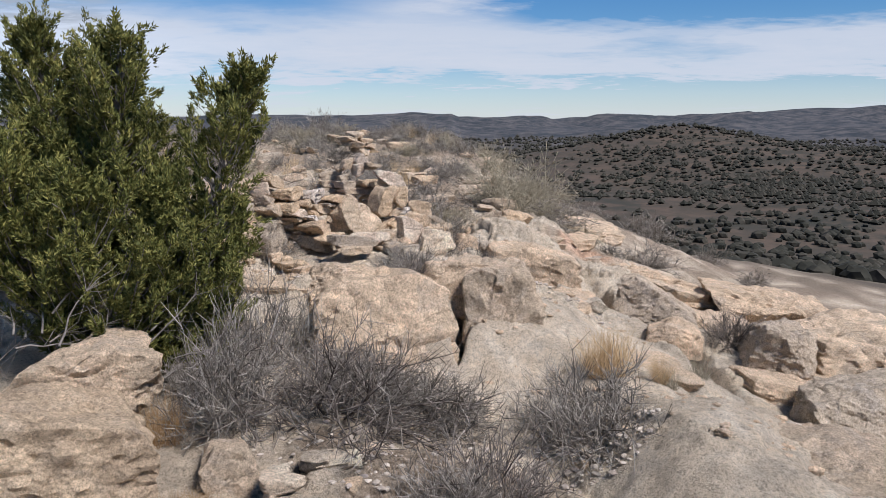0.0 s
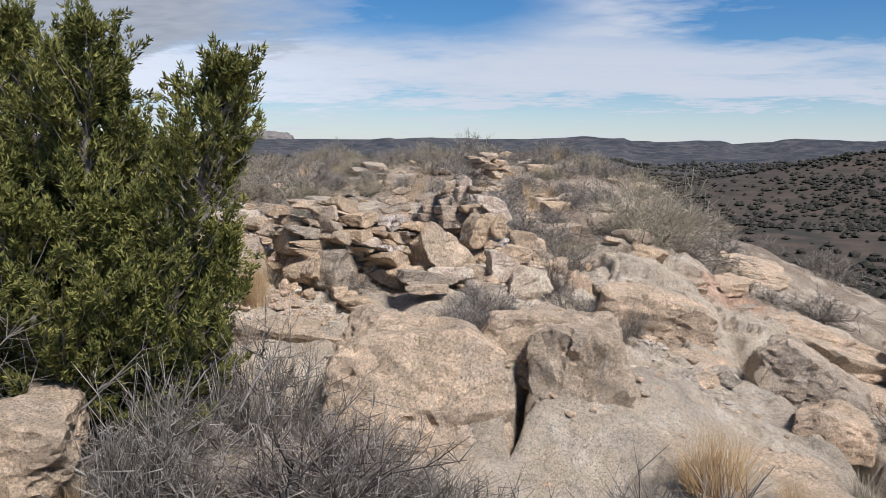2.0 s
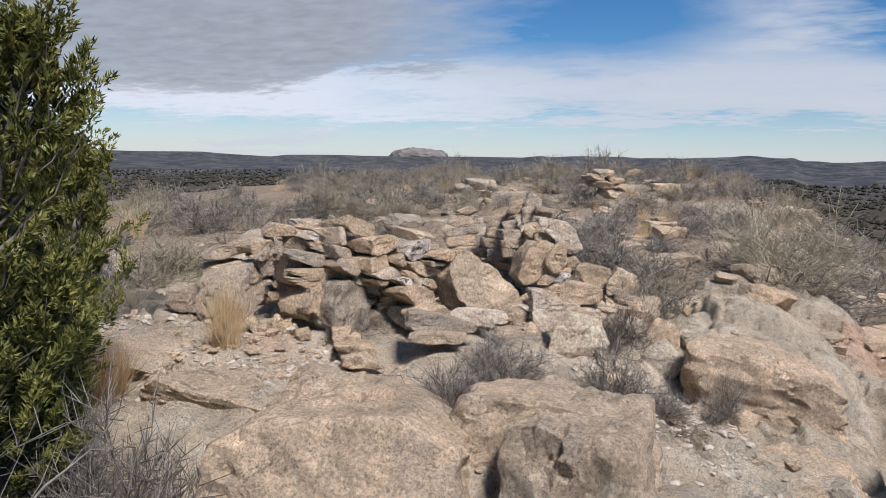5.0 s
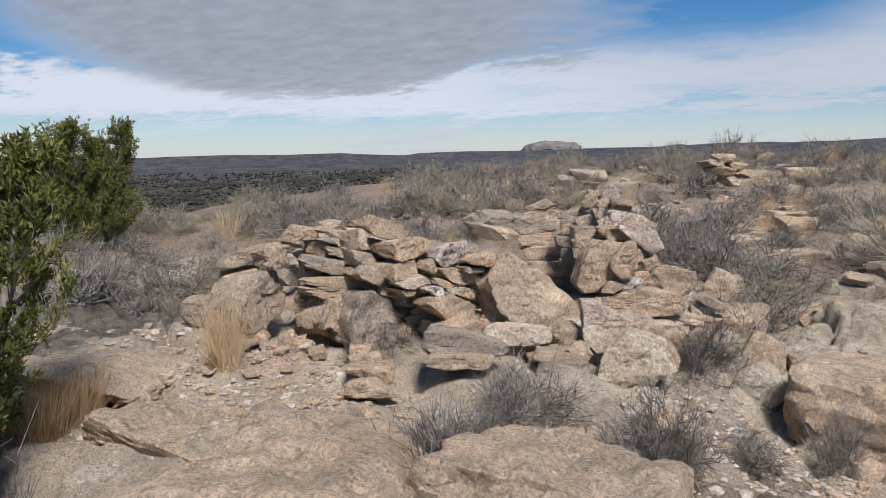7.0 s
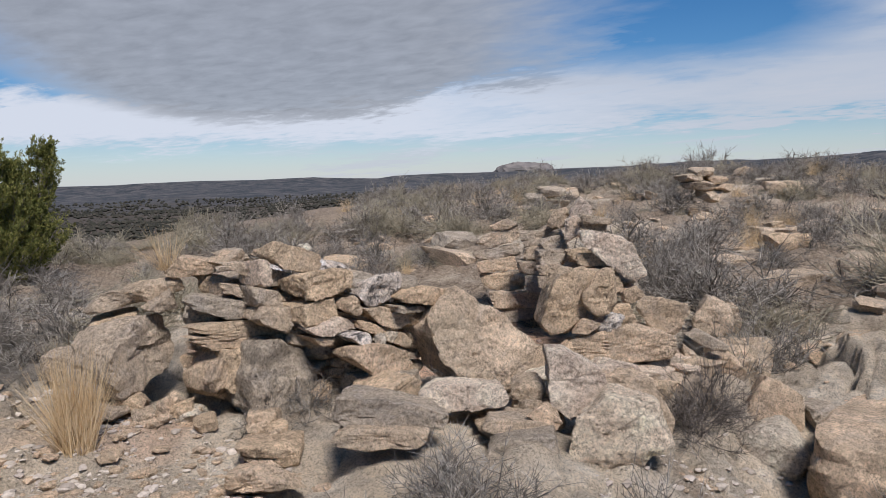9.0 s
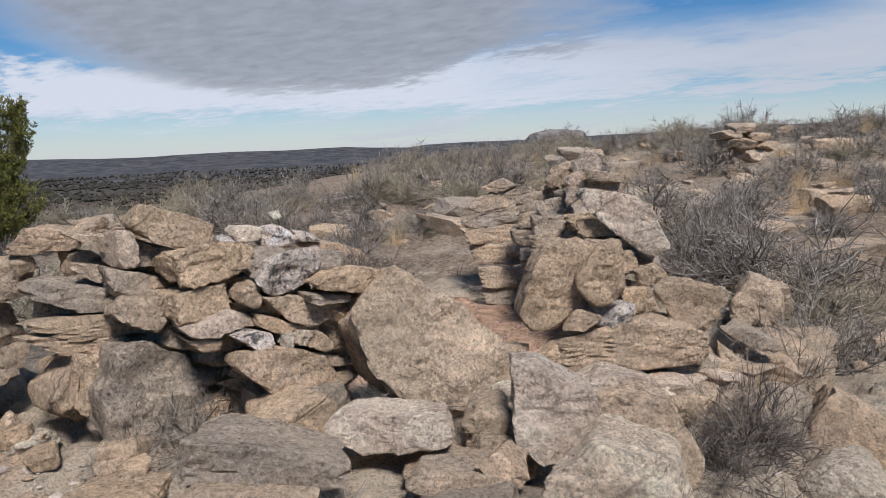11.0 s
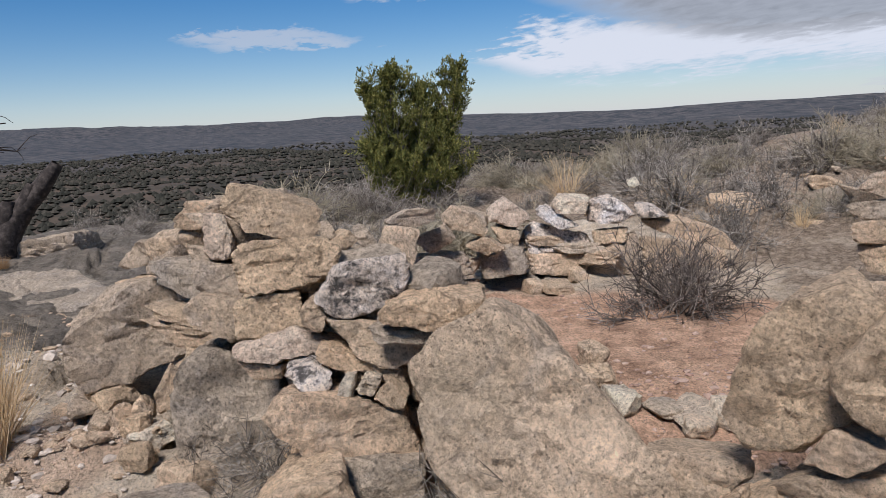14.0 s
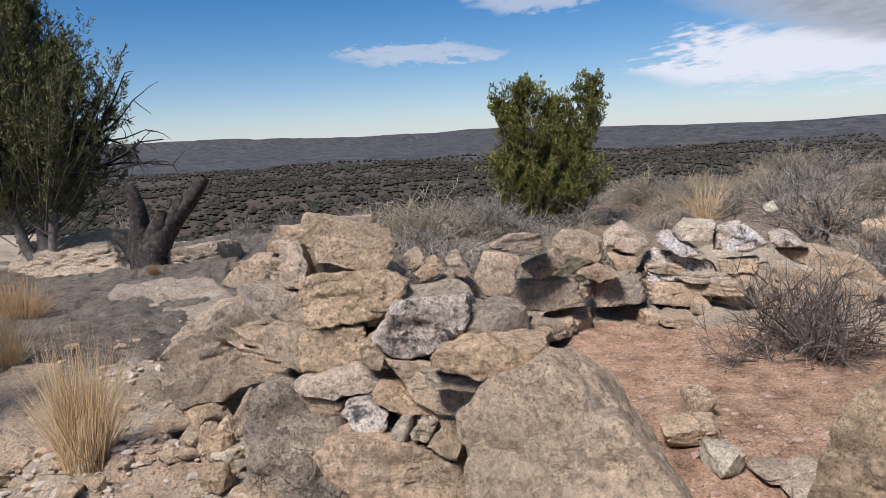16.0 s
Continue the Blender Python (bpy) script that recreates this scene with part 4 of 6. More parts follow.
hewn(-1.66, 12.77, 1.14, 0.15, 0.40, 0.20, 27, GREY_STONE, 4, 1102, ((-157, 0.039), (-53, 0.08), (27, 0.045), (110, 0.094)))
hewn(-1.62, 12.88, 1.18, 0.09, 0.40, 0.11, 26, GREY_STONE, 4, 1109, ((-168, 0.034), (-104, 0.041), (0, 0.046), (66, 0.029)))
hewn(-1.38, 12.35, 1.02, 0.25, 0.40, 0.10, 26, GREY_STONE, 4, 1116, ((-167, 0.109), (-98, 0.034), (-16, 0.117), (81, 0.028)))
hewn(-1.56, 12.30, 0.99, 0.13, 0.40, 0.25, 29, PINK_STONE, 4, 1123, ((-56, 0.07), (2, 0.062), (109, 0.1), (180, 0.063)))
hewn(-1.89, 12.63, 0.99, 0.19, 0.40, 0.15, 30, LIMESTONE, 4, 1130, ((-167, 0.091), (-67, 0.039), (25, 0.084), (115, 0.043)))
hewn(-1.75, 12.71, 1.14, 0.11, 0.40, 0.11, 28, GREY_STONE, 4, 1137, ((-167, 0.049), (-80, 0.048), (11, 0.047), (110, 0.039)))
hewn(-1.84, 12.45, 0.86, 0.20, 0.40, 0.16, 30, GREY_STONE, 4, 1144, ((-163, 0.087), (-78, 0.067), (0, 0.1), (104, 0.055)))
hewn(-1.74, 12.25, 0.75, 0.25, 0.40, 0.15, 31, GREY_STONE, 4, 1151, ((-173, 0.115), (-84, 0.062), (-8, 0.111), (93, 0.067)))
hewn(-1.68, 12.13, 0.66, 0.29, 0.40, 0.10, 31, LIMESTONE, 4, 1158, ((-160, 0.123), (-85, 0.041), (47, 0.08), (94, 0.047)))
hewn(-1.71, 12.11, 0.56, 0.19, 0.40, 0.12, 31, GREY_STONE, 4, 1165, ((-172, 0.087), (-85, 0.054), (-1, 0.095), (94, 0.054)))
hewn(-1.09, 12.04, 0.88, 0.12, 0.40, 0.13, 25, GREY_STONE, 4, 1172, ((-160, 0.035), (-79, 0.059), (8, 0.053), (89, 0.062)))
hewn(-2.84, 13.29, 0.83, 0.47, 0.40, 0.23, 30, LIMESTONE, 4, 1179, ((-109, 0.139), (-75, 0.085), (16, 0.217), (104, 0.066), (145, 0.154)))
hewn(-2.13, 12.92, 0.87, 0.46, 0.40, 0.19, 26, GREY_STONE, 4, 1186, ((-157, 0.197), (-85, 0.08), (15, 0.204), (99, 0.067)))
hewn(-2.86, 13.28, 0.67, 0.52, 0.40, 0.18, 30, GREY_STONE, 4, 1193, ((-153, 0.228), (-85, 0.072), (4, 0.254), (100, 0.049)))
hewn(-2.05, 12.81, 0.73, 0.45, 0.40, 0.18, 26, LIMESTONE, 4, 1200, ((-163, 0.203), (-94, 0.076), (-1, 0.224), (96, 0.065)))
hewn(-2.84, 13.24, 0.54, 0.45, 0.40, 0.17, 30, LIMESTONE, 4, 1207, ((-163, 0.207), (-86, 0.071), (14, 0.205), (98, 0.059)))
hewn(-2.11, 12.78, 0.58, 0.45, 0.40, 0.16, 27, GREY_STONE, 4, 1214, ((-166, 0.2), (-95, 0.063), (-10, 0.213), (86, 0.066)))
hewn(-2.79, 13.24, 0.37, 0.49, 0.40, 0.18, 29, WARM_STONE, 4, 1221, ((-164, 0.212), (-91, 0.088), (11, 0.222), (92, 0.084)))
hewn(-2.08, 12.75, 0.44, 0.31, 0.40, 0.17, 27, GREY_STONE, 4, 1228, ((-171, 0.14), (-88, 0.079), (-11, 0.136), (89, 0.082)))
hewn(-2.44, 12.91, 0.24, 0.59, 0.40, 0.17, 28, LIMESTONE, 4, 1235, ((-152, 0.219), (-91, 0.085), (-19, 0.261), (87, 0.072)))
hewn(-2.46, 12.91, 0.09, 0.47, 0.40, 0.14, 28, GREY_STONE, 4, 1242, ((-157, 0.193), (-90, 0.07), (-12, 0.216), (91, 0.069)))
hewn(-1.34, 12.14, 0.80, 0.37, 0.40, 0.13, 23, WARM_STONE, 4, 1249, ((-166, 0.168), (-90, 0.064), (-25, 0.142), (93, 0.056)))
hewn(-1.43, 12.22, 0.66, 0.30, 0.40, 0.13, 24, GREY_STONE, 4, 1256, ((-93, 0.063), (-21, 0.117), (90, 0.066), (179, 0.149)))
hewn(-1.79, 12.50, 1.09, 0.20, 0.40, 0.18, 25, LIMESTONE, 4, 1263, ((-89, 0.091), (-1, 0.101), (108, 0.055), (150, 0.043)))
hewn(-1.54, 12.47, 1.15, 0.22, 0.40, 0.26, 24, PINK_STONE, 4, 1270, ((-168, 0.114), (-77, 0.106), (-27, 0.093), (40, 0.089), (146, 0.067)))
hewn(-1.31, 12.28, 1.08, 0.28, 0.40, 0.09, 23, GREY_STONE, 4, 1277, ((-157, 0.111), (-93, 0.04), (-26, 0.124), (81, 0.025)))
hewn(-2.77, 13.31, 0.96, 0.31, 0.40, 0.12, 29, LIMESTONE, 4, 1284, ((-113, 0.07), (-76, 0.053), (58, 0.07), (111, 0.047)))

at_wall = "back"
hewn(-4.38, 10.67, 0.67, 0.37, 0.42, 0.14, 78, GREY_STONE, 4, 1369, ((-125, 0.101), (-80, 0.059), (-2, 0.183), (87, 0.071), (113, 0.078)))
hewn(-4.85, 11.21, 0.56, 0.38, 0.42, 0.26, 74, LIMESTONE, 4, 1376, ((-146, 0.135), (-106, 0.079), (-9, 0.183), (69, 0.09), (131, 0.154)))
hewn(-5.10, 11.68, 0.56, 0.38, 0.42, 0.24, 70, PINK_STONE, 4, 1383, ((-163, 0.172), (-109, 0.099), (-61, 0.126), (55, 0.079), (117, 0.122)))
hewn(-4.92, 12.14, 0.59, 0.32, 0.42, 0.15, 65, WHITE_STONE, 4, 1390, ((-137, 0.109), (-97, 0.062), (-18, 0.138), (84, 0.066), (135, 0.124)))
hewn(-4.99, 12.06, 0.50, 0.35, 0.42, 0.20, 66, LICHEN_STONE, 4, 1397, ((-163, 0.142), (-123, 0.069), (-79, 0.106), (54, 0.042), (100, 0.113)))
hewn(-4.86, 12.47, 0.54, 0.40, 0.42, 0.22, 62, LICHEN_STONE, 4, 1404, ((-97, 0.102), (-63, 0.126), (50, 0.099), (105, 0.1), (179, 0.197)))
hewn(-5.06, 12.07, 0.33, 0.54, 0.42, 0.26, 66, LICHEN_STONE, 4, 1411, ((-160, 0.238), (-91, 0.125), (7, 0.251), (74, 0.081), (129, 0.202)))
hewn(-4.57, 10.89, 0.49, 0.30, 0.42, 0.20, 76, GREY_STONE, 4, 1418, ((-131, 0.09), (-61, 0.075), (42, 0.111), (112, 0.068)))
hewn(-3.77, 10.42, 0.59, 0.27, 0.42, 0.26, 80, LIMESTONE, 4, 1425, ((-134, 0.111), (-93, 0.128), (-17, 0.101), (80, 0.116), (160, 0.117)))
hewn(-3.18, 9.98, 0.74, 0.17, 0.42, 0.13, 85, WARM_STONE, 4, 1432, ((-133, 0.062), (-55, 0.041), (38, 0.071), (120, 0.036)))
hewn(-3.38, 10.15, 0.72, 0.14, 0.42, 0.12, 82, GREY_STONE, 4, 1439, ((-146, 0.036), (-78, 0.057), (26, 0.042), (105, 0.053)))
hewn(-4.67, 10.91, 0.26, 0.60, 0.42, 0.23, 77, GREY_STONE, 4, 1446, ((-148, 0.254), (-87, 0.103), (24, 0.24), (91, 0.115), (133, 0.203)))
hewn(-4.74, 11.33, 0.38, 0.31, 0.42, 0.14, 72, LIMESTONE, 4, 1453, ((-115, 0.063), (-74, 0.066), (59, 0.061), (112, 0.063)))
hewn(-5.02, 11.61, 0.37, 0.23, 0.42, 0.18, 70, LIMESTONE, 4, 1460, ((-147, 0.044), (-107, 0.061), (-10, 0.104), (78, 0.067)))
hewn(-4.98, 12.05, 0.12, 0.47, 0.42, 0.20, 66, LIMESTONE, 4, 1467, ((-174, 0.224), (-95, 0.076), (-1, 0.235), (90, 0.097)))
hewn(-4.88, 12.52, 0.18, 0.38, 0.42, 0.37, 62, LIMESTONE, 4, 1474, ((-86, 0.171), (0, 0.191), (109, 0.114), (179, 0.19)))
hewn(-4.88, 12.48, 0.33, 0.28, 0.42, 0.12, 62, WARM_STONE, 4, 1481, ((-170, 0.13), (-88, 0.057), (-10, 0.127), (94, 0.052)))
hewn(-4.74, 13.11, 0.30, 0.76, 0.42, 0.25, 56, LIMESTONE, 4, 1488, ((-120, 0.091), (-109, 0.049), (-94, 0.096), (31, 0.264), (70, 0.105), (90, 0.123)))
hewn(-4.82, 12.84, 0.50, 0.29, 0.42, 0.13, 59, LICHEN_STONE, 4, 1495, ((-162, 0.119), (-92, 0.059), (49, 0.048), (77, 0.031)))
hewn(-3.28, 9.91, 0.79, 0.12, 0.42, 0.11, 86, GREY_STONE, 4, 1502, ((-145, 0.049), (-75, 0.045), (15, 0.05), (119, 0.028)))
hewn(-3.49, 10.13, 0.60, 0.29, 0.42, 0.13, 83, GREY_STONE, 4, 1509, ((-139, 0.112), (-90, 0.067), (15, 0.121), (73, 0.057), (121, 0.07)))
hewn(-4.85, 11.51, 0.21, 0.40, 0.42, 0.22, 71, GREY_STONE, 4, 1516, ((-164, 0.17), (-84, 0.096), (11, 0.182), (95, 0.097)))
hewn(-4.70, 13.04, 0.12, 0.69, 0.42, 0.36, 56, LIMESTONE, 4, 1523, ((-167, 0.295), (-91, 0.172), (1, 0.341), (75, 0.152), (85, 0.149)))
hewn(-5.62, 13.15, 0.66, 0.13, 0.42, 0.11, 60, WHITE_STONE, 4, 1530, ((-149, 0.048), (-68, 0.042), (31, 0.048), (112, 0.043)))

at_wall = "cairn"
WALLS["cairn"] = tagged(new("cairn"), "small heaps of stacked grey slabs on the ridge crest", "stone cairn")
stone(-6.33, 21.40, 0.99, 0.50, 0.50, 0.27, 19, 0, 0, GREY_STONE, 4, 1417)
stone(-6.03, 21.52, 1.11, 0.66, 0.50, 0.27, 19, 0, 0, GREY_STONE, 4, 1424)
stone(-6.31, 21.38, 0.76, 0.70, 0.50, 0.20, 19, 0, 0, GREY_STONE, 4, 1431)
stone(-5.92, 21.52, 0.82, 0.62, 0.50, 0.25, 19, 0, 0, GREY_STONE, 4, 1438)
stone(-5.86, 21.51, 0.58, 0.58, 0.50, 0.25, 19, 0, 0, GREY_STONE, 4, 1445)
stone(-2.94, 21.26, 1.35, 0.43, 0.70, 0.17, 35, 0, 0, LIMESTONE, 4, 1452)
stone(-2.72, 21.43, 1.45, 0.47, 0.70, 0.20, 35, 0, 0, LIMESTONE, 4, 1459)
stone(-2.76, 21.36, 1.18, 0.61, 0.70, 0.22, 35, 0, 0, LIMESTONE, 4, 1466)
stone(-2.51, 21.56, 1.29, 0.40, 0.70, 0.17, 35, 0, 0, LIMESTONE, 4, 1473)
stone(-2.57, 21.47, 0.96, 0.45, 0.70, 0.27, 35, 0, 0, LIMESTONE, 4, 1480)
stone(-2.41, 21.59, 1.10, 0.49, 0.70, 0.22, 35, 0, 0, LIMESTONE, 4, 1487)


# ---- loose rocks ----
ROCK_WORDS = {
    "limestone": "tan weathered limestone", "warm_limestone": "warm buff limestone", "grey_limestone": "grey lichen-crusted limestone",
    "pinkish_limestone": "pinkish broken limestone", "pale_limestone": "pale chalky limestone", "lichen_limestone": "black-lichened limestone",
}


def boulder(x, y, z, w, d, h, yaw, pitch, roll, mat, level, seed, cuts=6, square=60.0):
    big = max(w, d) > 0.6
    g = ground_z(x, y)
    if big:
        top, foot = z + h / 2, min(z - h / 2, g - 0.2)
        z, h = (top + foot) / 2, top - foot
    else:
        z = min(max(z, g + 0.28 * h), g + 0.45 * h)
    ob = new("boulder" if big else "loose_stone", rock_mesh(seed, (w, d, h), mat, level, cuts, square))
    ob.matrix_world = pose(x, y, z, pitch, roll, yaw)
    return tagged(ob, ROCK_WORDS[mat.name] + (" boulder half sunk in bare bedrock" if big else " stone lying on bare ground"), "boulder" if big else "stone", group="loose rocks")


at_wall = None
hewn(-0.74, 7.13, -0.30, 1.36, 1.50, 1.30, 16, LIMESTONE, 5, 1537, ((-99, 0.664), (-83, 0.63), (-46, 0.761), (0, 0.68), (8, 0.709), (57, 0.765), (89, 0.653), (94, 0.649), (126, 0.758), (179, 0.671)))
hewn(0.49, 7.42, -0.21, 0.78, 1.00, 1.10, 5, LIMESTONE, 5, 1544, ((-177, 0.367), (-81, 0.494), (0, 0.386), (24, 0.496), (88, 0.547), (110, 0.56)))
hewn(0.24, 7.76, 0.08, 1.18, 1.00, 0.58, 8, LIMESTONE, 5, 1551, ((-133, 0.333), (-85, 0.277), (-4, 0.584), (65, 0.303), (79, 0.249), (97, 0.312), (145, 0.542)))
hewn(-1.05, 7.43, 0.05, 1.27, 1.00, 0.58, 44, LIMESTONE, 5, 1558, ((-96, 0.226), (22, 0.485), (45, 0.355), (61, 0.321), (93, 0.283), (126, 0.395), (160, 0.544)))
hewn(1.26, 11.68, -0.49, 1.44, 2.20, 0.98, -2, LIMESTONE, 5, 1565, ((-139, 0.521), (-102, 0.423), (-84, 0.514), (0, 0.718), (40, 0.65), (72, 0.474), (92, 0.489), (171, 0.718)))
hewn(0.29, 11.18, -0.31, 0.47, 0.45, 0.43, 12, WHITE_STONE, 5, 1572, ((-143, 0.23), (-82, 0.197), (-41, 0.186), (20, 0.215), (67, 0.19), (124, 0.192), (174, 0.224)), round_=8)
hewn(0.22, 11.62, -0.09, 0.35, 0.50, 0.36, 11, LIMESTONE, 4, 1579, ((-171, 0.183), (-81, 0.153), (1, 0.175), (61, 0.135), (151, 0.127)))
hewn(1.81, 8.89, -0.45, 0.28, 0.35, 0.20, -7, WHITE_STONE, 4, 1586, ((-98, 0.09), (-44, 0.106), (43, 0.096), (111, 0.077), (171, 0.126)))
hewn(0.28, 9.96, -0.72, 0.30, 0.35, 0.21, 15, LIMESTONE, 4, 1593, ((-109, 0.087), (-55, 0.104), (11, 0.142), (91, 0.101), (158, 0.123)))
hewn(-2.53, 4.80, -0.01, 0.98, 0.90, 0.58, 27, LIMESTONE, 5, 1600, ((-95, 0.266), (-43, 0.388), (5, 0.483), (75, 0.33), (98, 0.258), (128, 0.34), (175, 0.469)))
hewn(-2.23, 3.94, -0.13, 0.94, 0.90, 0.70, 30, WARM_STONE, 5, 1607, ((-101, 0.264), (-8, 0.465), (32, 0.409), (76, 0.273), (99, 0.391), (171, 0.449), (175, 0.455)))
hewn(-1.36, 4.25, -0.40, 0.36, 0.35, 0.38, 18, LIMESTONE, 4, 1614, ((-174, 0.172), (-99, 0.167), (-13, 0.178), (18, 0.168), (86, 0.184), (138, 0.185)))
hewn(2.81, 9.72, -0.61, 1.11, 0.90, 0.73, -15, GREY_STONE, 5, 1621, ((-139, 0.515), (-90, 0.365), (16, 0.431), (59, 0.182), (108, 0.426), (177, 0.548)))
hewn(2.71, 8.54, -0.74, 0.68, 0.70, 0.42, -17, LIMESTONE, 5, 1628, ((-97, 0.176), (-10, 0.325), (71, 0.168), (108, 0.233), (176, 0.329)))

boulder(-3.21, 5.72, -0.12, 0.26, 0.30, 0.17, 1, 0, 0, LIMESTONE, 3, 969)
boulder(3.42, 12.57, -0.95, 1.98, 1.60, 0.55, 1, 0, 6, LIMESTONE, 5, 976)
boulder(4.96, 11.72, -1.05, 2.13, 2.00, 0.48, 1, 0, 8, LIMESTONE, 5, 990)
boulder(5.16, 8.73, -0.85, 2.04, 1.80, 0.46, 1, 0, 8, LIMESTONE, 5, 997)
boulder(3.76, 8.25, -0.84, 0.88, 0.90, 0.68, 1, 0, 6, GREY_STONE, 5, 1004)
boulder(4.04, 6.96, -0.84, 1.26, 1.20, 0.58, 1, 0, 8, GREY_STONE, 5, 1011)
boulder(3.38, 17.37, -0.73, 1.29, 1.60, 0.54, 1, 0, 6, LIMESTONE, 5, 1025)
boulder(0.26, 9.13, 0.06, 0.45, 0.30, 0.22, 1, 0, 0, WARM_STONE, 4, 1032)
boulder(-0.97, 4.00, -0.37, 0.26, 0.22, 0.16, 1, 0, -8, WHITE_STONE, 4, 1039)
boulder(-0.71, 4.50, -0.30, 0.33, 0.30, 0.08, 1, 0, -4, WHITE_STONE, 4, 1046)
boulder(-1.07, 4.29, -0.41, 0.17, 0.20, 0.10, 1, 0, 0, WHITE_STONE, 3, 1053)
boulder(-0.59, 4.22, -0.42, 0.13, 0.16, 0.08, 1, 0, 0, LIMESTONE, 3, 1060)
boulder(-0.86, 4.44, -0.45, 0.22, 0.20, 0.13, 1, 0, 0, GREY_STONE, 3, 1067)
boulder(-0.51, 4.75, -0.31, 0.16, 0.15, 0.08, 1, 0, 0, WHITE_STONE, 3, 1074)
boulder(-1.45, 10.79, 0.35, 0.22, 0.25, 0.07, 62, 0, -10, WHITE_STONE, 3, 1088)
boulder(-1.49, 10.98, 0.34, 0.11, 0.20, 0.08, 62, 0, 6, WHITE_STONE, 3, 1095)
boulder(-0.83, 10.32, 0.24, 0.25, 0.30, 0.18, 62, 0, 8, WHITE_STONE, 3, 1102)
boulder(1.57, 10.79, -0.54, 0.24, 0.15, 0.15, 19, 0, 0, WHITE_STONE, 3, 1123)
boulder(-1.69, 8.70, 0.07, 0.42, 0.30, 0.16, 19, 0, 0, LIMESTONE, 4, 1130)
boulder(-0.20, 12.68, 0.29, 0.58, 0.50, 0.38, 19, 0, 0, LIMESTONE, 4, 1158)
boulder(-0.59, 13.56, 0.17, 0.40, 0.50, 0.31, 35, 0, -12, LIMESTONE, 4, 1179)
boulder(0.54, 11.52, -0.38, 0.24, 0.30, 0.13, 35, 0, 0, GREY_STONE, 3, 1186)
boulder(1.12, 10.51, -0.40, 0.23, 0.30, 0.16, 35, 0, 0, LIMESTONE, 3, 1193)
boulder(0.69, 10.81, -0.29, 0.15, 0.25, 0.13, 35, 0, 0, LIMESTONE, 3, 1200)
boulder(-1.00, 18.70, 0.69, 0.51, 0.60, 0.20, 35, 0, 0, LIMESTONE, 4, 1207)
boulder(-1.14, 16.68, 0.25, 0.48, 0.60, 0.26, 35, 0, 0, LIMESTONE, 4, 1214)
boulder(-0.43, 15.70, 0.07, 0.88, 0.90, 0.40, 35, 0, 0, LIMESTONE, 5, 1221)
boulder(-3.92, 9.09, 0.25, 0.36, 0.50, 0.25, 35, 0, 0, GREY_STONE, 4, 1228)
boulder(-3.01, 8.89, 0.08, 0.21, 0.20, 0.14, 35, 0, 0, WARM_STONE, 3, 1235)
boulder(-2.78, 8.95, 0.11, 0.14, 0.12, 0.17, 35, 0, -8, LIMESTONE, 3, 1242)
boulder(-2.69, 9.05, 0.06, 0.21, 0.20, 0.10, 35, 0, 0, WHITE_STONE, 3, 1249)
boulder(-2.21, 9.22, 0.06, 0.20, 0.20, 0.13, 35, 0, 0, LIMESTONE, 3, 1256)
boulder(-1.97, 9.05, -0.02, 0.37, 0.40, 0.15, 35, 0, 0, WARM_STONE, 4, 1263)
boulder(-2.68, 9.01, 0.15, 0.18, 0.10, 0.13, 56, 0, -22, WARM_STONE, 3, 1270)
boulder(-2.49, 9.02, 0.14, 0.14, 0.10, 0.11, 56, 0, -16, WARM_STONE, 3, 1277)
boulder(-2.88, 8.87, 0.14, 0.14, 0.20, 0.11, 56, 0, 0, LIMESTONE, 3, 1284)
boulder(-2.06, 9.16, 0.12, 0.16, 0.20, 0.13, 56, 0, 0, WARM_STONE, 3, 1291)
boulder(-1.91, 11.33, 0.15, 0.18, 0.20, 0.11, 56, 0, 0, WHITE_STONE, 3, 1298)
boulder(-1.90, 11.18, 0.16, 0.14, 0.20, 0.08, 56, 0, 0, WHITE_STONE, 3, 1305)
boulder(-1.19, 11.87, 0.49, 0.19, 0.40, 0.10, 56, 0, 0, GREY_STONE, 3, 1312)
boulder(-4.55, 11.85, -0.03, 0.28, 0.25, 0.12, 84, 0, 8, WARM_STONE, 4, 1319)
boulder(-4.21, 12.47, -0.18, 0.27, 0.25, 0.14, 84, 0, 0, GREY_STONE, 4, 1326)
boulder(-2.72, 11.15, -0.03, 0.15, 0.22, 0.16, 84, 0, 12, LIMESTONE, 3, 1333)
boulder(-2.49, 11.00, -0.07, 0.30, 0.24, 0.14, 84, 0, 0, WARM_STONE, 4, 1340)
boulder(-2.21, 11.01, -0.09, 0.14, 0.20, 0.12, 84, 0, 0, WHITE_STONE, 3, 1347)
boulder(-2.02, 11.23, 0.11, 0.21, 0.26, 0.08, 84, 0, -14, WHITE_STONE, 3, 1354)
boulder(-2.11, 11.15, 0.10, 0.15, 0.20, 0.05, 84, 0, 0, GREY_STONE, 3, 1361)
boulder(-4.65, 11.67, -0.01, 0.15, 0.20, 0.15, 84, 0, 0, LIMESTONE, 3, 1368)
boulder(-4.70, 12.10, -0.06, 0.16, 0.20, 0.12, 84, 0, 0, LIMESTONE, 3, 1375)
boulder(-10.76, 7.17, -0.04, 1.29, 0.90, 0.38, 84, 0, 0, GREY_STONE, 5, 1382)
boulder(-11.57, 5.25, 0.08, 2.31, 1.60, 0.41, 84, 0, 0, GREY_STONE, 5, 1389)
boulder(-3.06, 8.80, 0.09, 0.24, 0.25, 0.08, 84, 0, -6, LIMESTONE, 3, 1396)
boulder(-2.78, 9.02, 0.12, 0.13, 0.12, 0.17, 84, 0, -26, LIMESTONE, 3, 1403)
